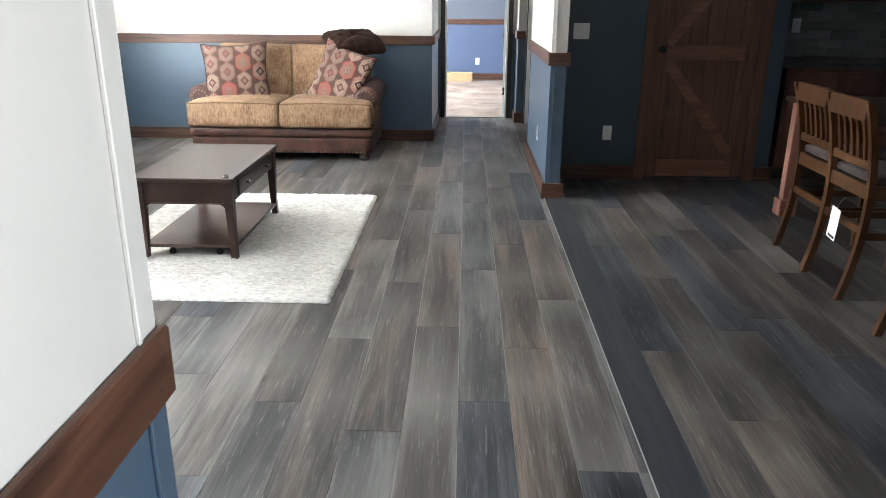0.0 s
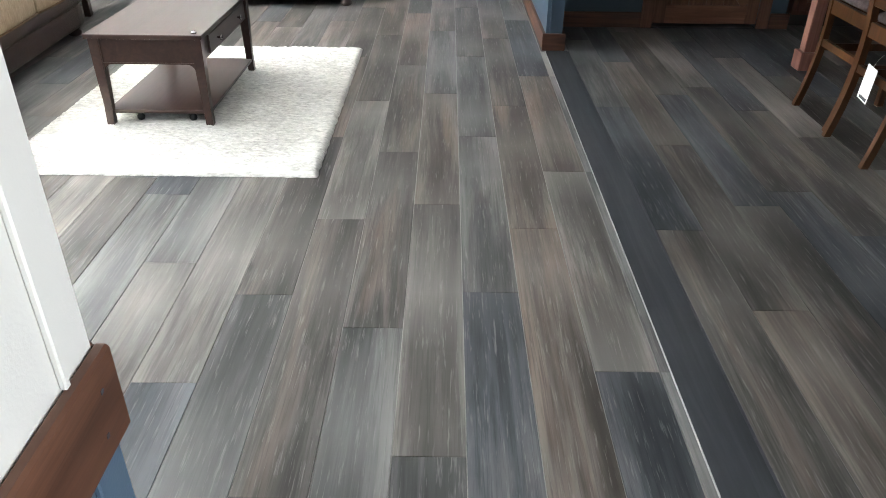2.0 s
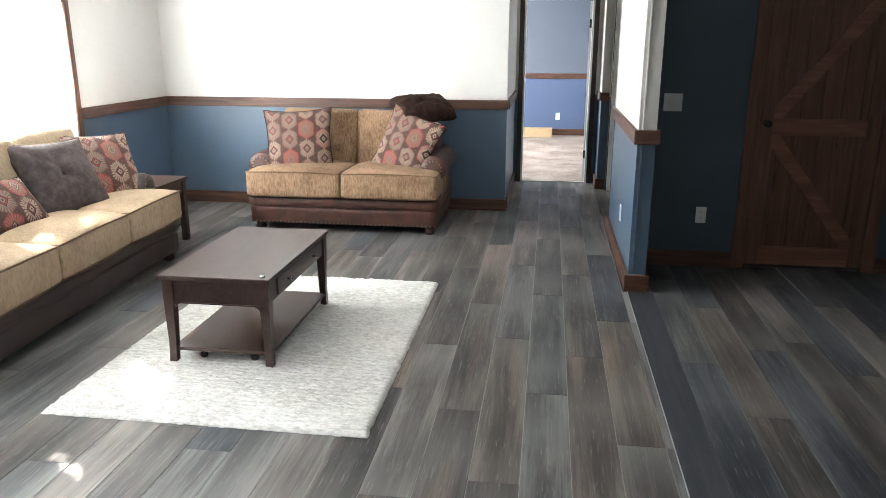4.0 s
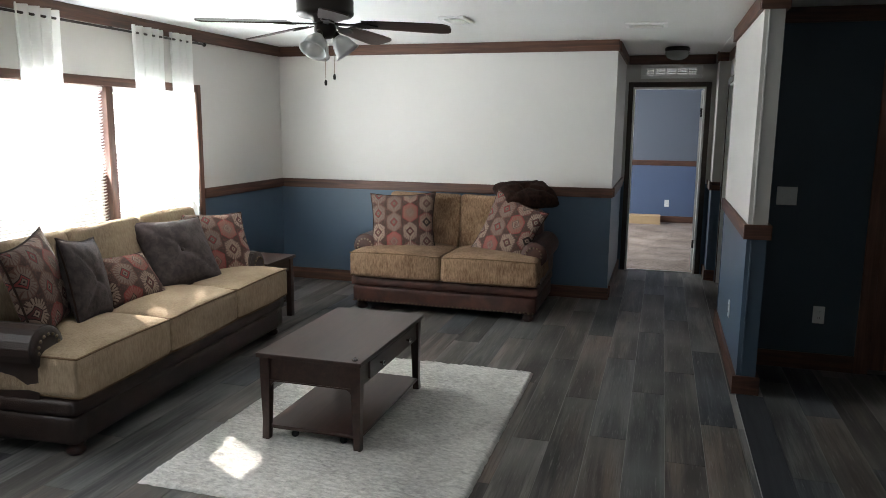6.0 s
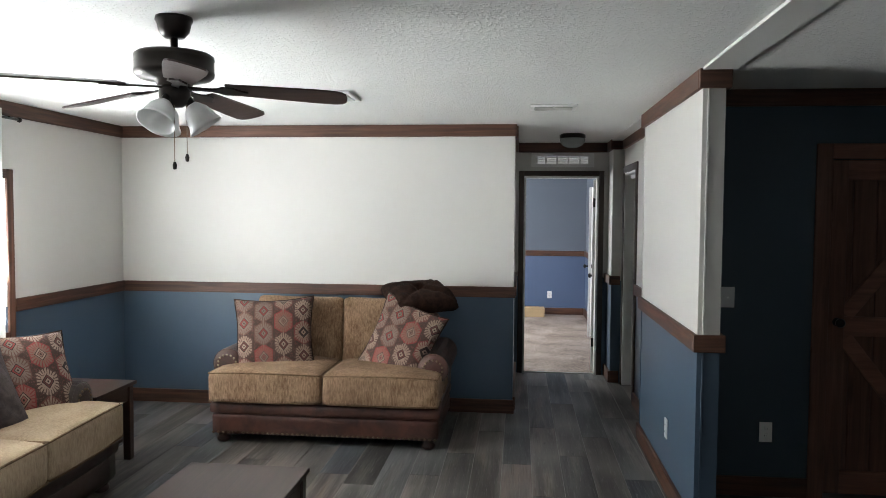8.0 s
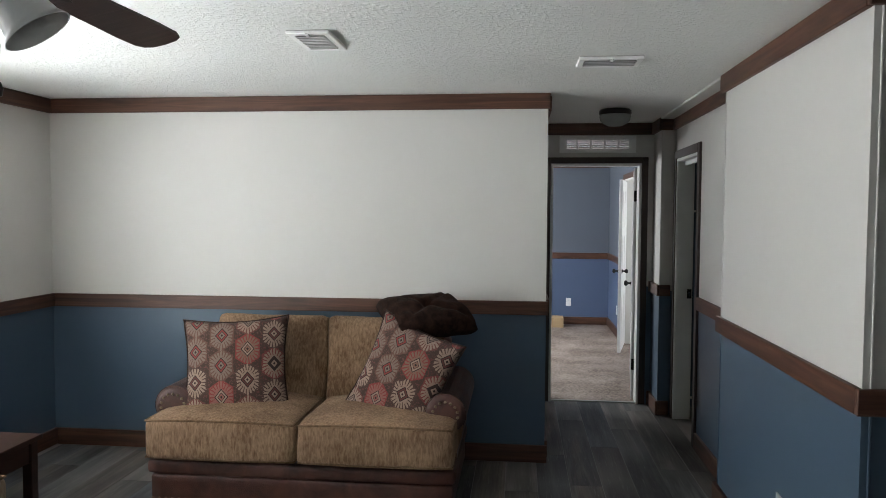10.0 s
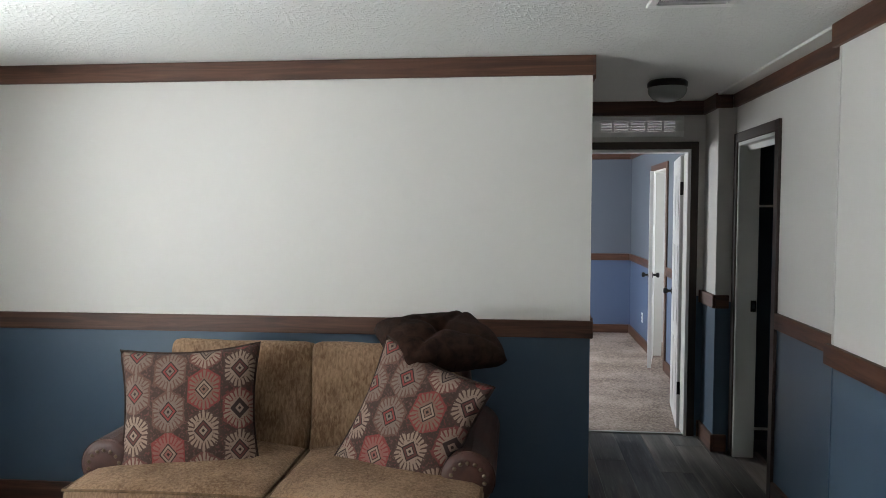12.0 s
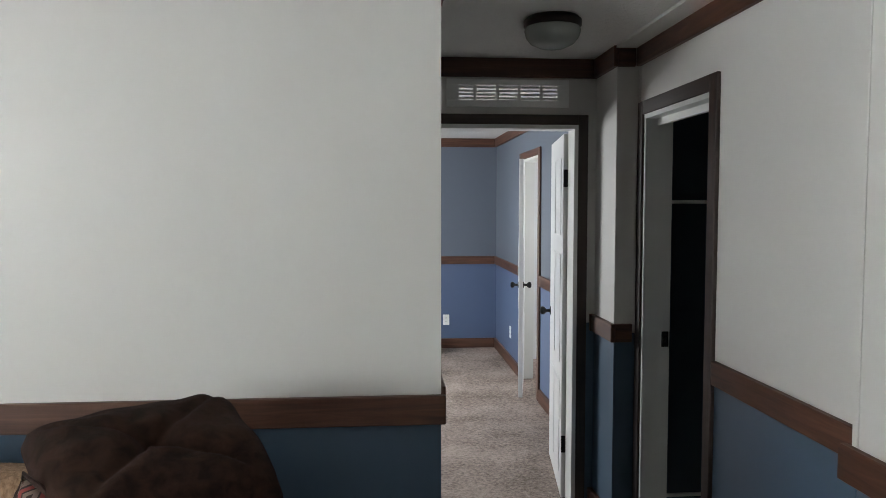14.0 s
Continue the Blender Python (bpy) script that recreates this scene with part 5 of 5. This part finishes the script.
def base_cabinet(x0, x1):
    e = thing("base_cabinet", Matrix.Translation((x0, 5.90, 0)), "dark red-brown wooden kitchen base cabinet", "cabinet", "kitchen base cabinets")
    w = x1 - x0
    part("body", box(0.001, w - 0.001, 0.02, 0.595, 0.09, 0.87), CABINET, e)
    part("toe_kick", box(0.001, w - 0.001, 0.07, 0.595, 0, 0.09), COUNTER, e)
    for a, b in ((0.03, w / 2 - 0.006), (w / 2 + 0.006, w - 0.03)):
        d = part("door", box(a, b, 0.0, 0.019, 0.12, 0.66, 0.003, 1), CABINET, e)
        part("panel", box(a + 0.055, b - 0.055, -0.006, 0.0, 0.18, 0.60, 0.004, 1), CABINET, d)
        part("drawer", box(a, b, 0.0, 0.019, 0.69, 0.84, 0.003, 1), CABINET, e)
    return e


base_cabinet(2.70, 3.44)
base_cabinet(3.45, 4.19)
tagged(ob_of("worktop", box(2.645, 4.2, 5.865, 6.495, 0.872, 0.91, 0.006), COUNTER), "dark laminate kitchen worktop", "worktop")
for x0, x1 in ((2.68, 3.43), (3.44, 4.19)):
    e = thing("wall_cabinet", Matrix.Translation((x0, 6.17, 1.35)), "dark red-brown wooden kitchen wall cabinet", "cabinet", "kitchen wall cabinets")
    w = x1 - x0
    part("body", box(0, w, 0.02, 0.325, 0, 0.80), CABINET, e)
    for a, b in ((0.02, w / 2 - 0.006), (w / 2 + 0.006, w - 0.02)):
        part("door", box(a, b, 0.0, 0.019, 0.02, 0.78, 0.003, 1), CABINET, e)
splash = thing("backsplash", Matrix.Translation((2.645, 6.5, 0.91)), "grey stacked stone tile backsplash", "backsplash", kind="structure")
part("bed", box(0, 1.55, -0.006, 0, 0, 0.44), GROUT, splash)
sm = box(-0.097, 0.097, -0.018, -0.006, -0.034, 0.034, 0.003, 1)
stone = part("stone", sm, STONE, splash)
stone.location = (0.1, 0, 0.037)
for j in range(6):
    for i in range(8):
        if i == j == 0:
            continue
        x = 0.1 + 0.2 * i + (0.1 if j % 2 else 0)
        if x > 1.46:
            continue
        o = stone.copy()
        scene.collection.objects.link(o)
        o.location = (x, 0.0025 * math.sin(i * 3.1 + j * 1.7), 0.037 + 0.072 * j)

# closet shelf and its rail
cs = thing("closet_shelf", Matrix.Translation((1.06, 8.90, 1.57)), "white closet shelf on the far closet wall", "shelf")
# board in the dark blue of the closet walls, only its edge white
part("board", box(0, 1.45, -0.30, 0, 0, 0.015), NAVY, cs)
part("edge", box(0, 1.45, -0.312, -0.30, -0.002, 0.013), TRIM_WHITE, cs, "white shelf edge")
tagged(ob_of("trim_closet_base", box(1.06, 2.5, 8.885, 8.90, 0.07, 0.085), TRIM_WHITE), "thin white strip low on the closet wall", "trim", kind="structure")

# carton in the bedroom
ct = thing("carton", Matrix.Translation((0.12, 13.04, 0.006)), "long open cardboard box on the bedroom carpet", "box")
part("bottom", box(-0.24, 0.24, -0.12, 0.12, 0, 0.006), CARTON, ct)
for x0, x1, y0, y1 in ((-0.24, 0.24, -0.125, -0.12), (-0.24, 0.24, 0.12, 0.125), (-0.245, -0.24, -0.125, 0.125), (0.24, 0.245, -0.125, 0.125)):
    part("side", box(x0, x1, y0, y1, 0, 0.13), CARTON, ct)
part("flap", prism([(-0.125, 0.13), (-0.122, 0.13), (-0.06, 0.15), (-0.062, 0.154)], "x", -0.24, 0.24), CARTON, ct)

# ---------- floors ----------
PW, PL = 0.1845, 1.342
floor = tagged(ob_of("floor", box(-3.4, 4.3, -1.7, 9.0, -0.12, -0.003), GROUT), "grey-brown wood-look vinyl plank floor", "floor", kind="structure")


def plank_mesh(w, l, tone):
    bm = bmesh.new()
    g, h = 0.0008, 0.0008
    k = 0.0014
    ring = ((k, g), (w - k, g), (w - k, l - g), (k, l - g))
    lo = [bm.verts.new((x, y, -0.003)) for x, y in ring]
    md = [bm.verts.new((x, y, -0.0006)) for x, y in ring]
    hi = [bm.verts.new((x, y, 0)) for x, y in ((k + h, g + h), (w - k - h, g + h), (w - k - h, l - g - h), (k + h, l - g - h))]
    bm.faces.new(hi)
    for a, b in ((lo, md), (md, hi)):
        for i in range(4):
            bm.faces.new((a[i], a[(i + 1) % 4], b[(i + 1) % 4], b[i]))
    bmesh.ops.recalc_face_normals(bm, faces=bm.faces[:])
    me = bpy.data.meshes.new("plank")
    bm.to_mesh(me)
    bm.free()
    me.materials.append(PLANKS[tone])
    return me


MESHES = {}


def lay(x0, columns, joints, y_from, y_to, tones=None):
    """Columns of planks from x0 to the right; joints: the y of one end joint in each column; tones: boards of known print by column and row."""
    pick = random.Random(7)
    for i in range(columns):
        x = x0 + i * PW
        j = joints(i)
        row = -math.ceil((j - y_from) / PL)
        y = j + PL * row
        top = y_to(x)
        last = ""
        while y < top - 0.01:
            a, b = max(y, y_from), min(y + PL, top)
            tone = pick.choice([c for c in ("slate", "umber", "umber", "brown", "grey", "grey", "pale") if c != last])
            tone = (tones or {}).get((i, row), tone)
            key = (round(b - a, 3), tone)
            if key[0] > 0.01:
                if key not in MESHES:
                    MESHES[key] = plank_mesh(PW, *key)
                o = new("plank", MESHES[key])
                o.location = (x, a, 0)
                o.parent = floor
            y += PL
            row += 1
            last = tone


KNOWN = {-5: 3.08, -4: 2.556, -3: 1.934, -2: 2.367, -1: 1.543, 0: 2.195, 1: 1.675, 2: 2.395, 3: 1.486, 4: 2.003}
LEFT0 = -0.1265


def joint_left(i):
    k = i - 17
    return KNOWN.get(k, 1.5 + (k * 0.61803 * PL) % PL)


# prints of the boards in the middle of the room, row by row from the known joint
PRINTS = {
    -5: {-1: "grey", 0: "slate"}, -4: {-1: "pale", 0: "grey"}, -3: {-1: "slate", 0: "pale", 1: "grey"},
    -2: {-1: "grey", 0: "umber", 1: "brown"}, -1: {-1: "grey", 0: "umber", 1: "pale", 2: "umber"},
    0: {-1: "grey", 0: "umber", 1: "umber", 2: "brown"}, 1: {-1: "grey", 0: "pale", 1: "brown", 2: "grey"},
    2: {-1: "slate", 0: "grey", 1: "grey", 2: "umber"}, 3: {-1: "umber", 0: "brown", 1: "brown", 2: "umber"},
    4: {-1: "slate", 0: "pale", 1: "brown", 2: "slate"},
}
lay(LEFT0 - 17 * PW, 22, joint_left, -1.6, lambda x: 7.4 if x < -0.2 else 8.96, {(k + 17, r): tone for k, rows in PRINTS.items() for r, tone in rows.items()})
lay(0.934, 9, lambda i: 7.3 + (i * 0.61 * PL) % PL, 6.88, lambda x: 8.9)
for ya, yb in ((5.22, 6.02), (6.02, 6.02 + PL), (6.02 + PL, 8.7), (8.7, 8.955)):
    o = new("plank", plank_mesh(0.1335, yb - ya, "umber"))
    o.location = (0.7995, ya, 0)
    o.parent = floor
lay(0.982, 18, lambda i: {0: 1.487, 1: 2.31, 2: 3.037}.get(i, 1.6 + (i * 0.7236 * PL) % PL), -1.6, lambda x: 5.88 if x < 2.6 else 6.5, {(0, 0): "umber", (0, 1): "slate", (1, -1): "brown", (1, 0): "umber", (2, -1): "umber", (2, 0): "slate"})
for a in range(5):
    ya, yb = max(-1.6, 0.66 + PL * (a - 2)), min(5.22, 0.66 + PL * (a - 1))
    if yb > ya:
        part("plank", box(0.7992, 0.826, ya + 0.0004, yb - 0.0004, -0.003, 0.0), PLANKS["grey"], floor)
seam = thing("floor_seam", Matrix.Identity(4), "dark seam plank with a pale metal strip between two floors", "trim", kind="structure")
part("seam_plank", box(0.8305, 0.974, -1.6, 5.22, -0.003, 0.0015, 0.001, 1), SEAM, seam)
# dark strip that paints the shade in the groove
part("shadow_gap", box(0.975, 0.9832, -1.6, 5.22, -0.003, -0.001), INK_AND_SHADE, seam)
part("metal_strip", box(0.8262, 0.8302, -1.6, 5.22, -0.003, 0.003, 0.001, 1), STRIP, seam, "pale metal edge strip")
tagged(ob_of("threshold", box(0.02, 0.72, 8.955, 8.985, -0.002, 0.009, 0.002, 1), STRIP), "pale metal carpet threshold strip", "trim", kind="structure")
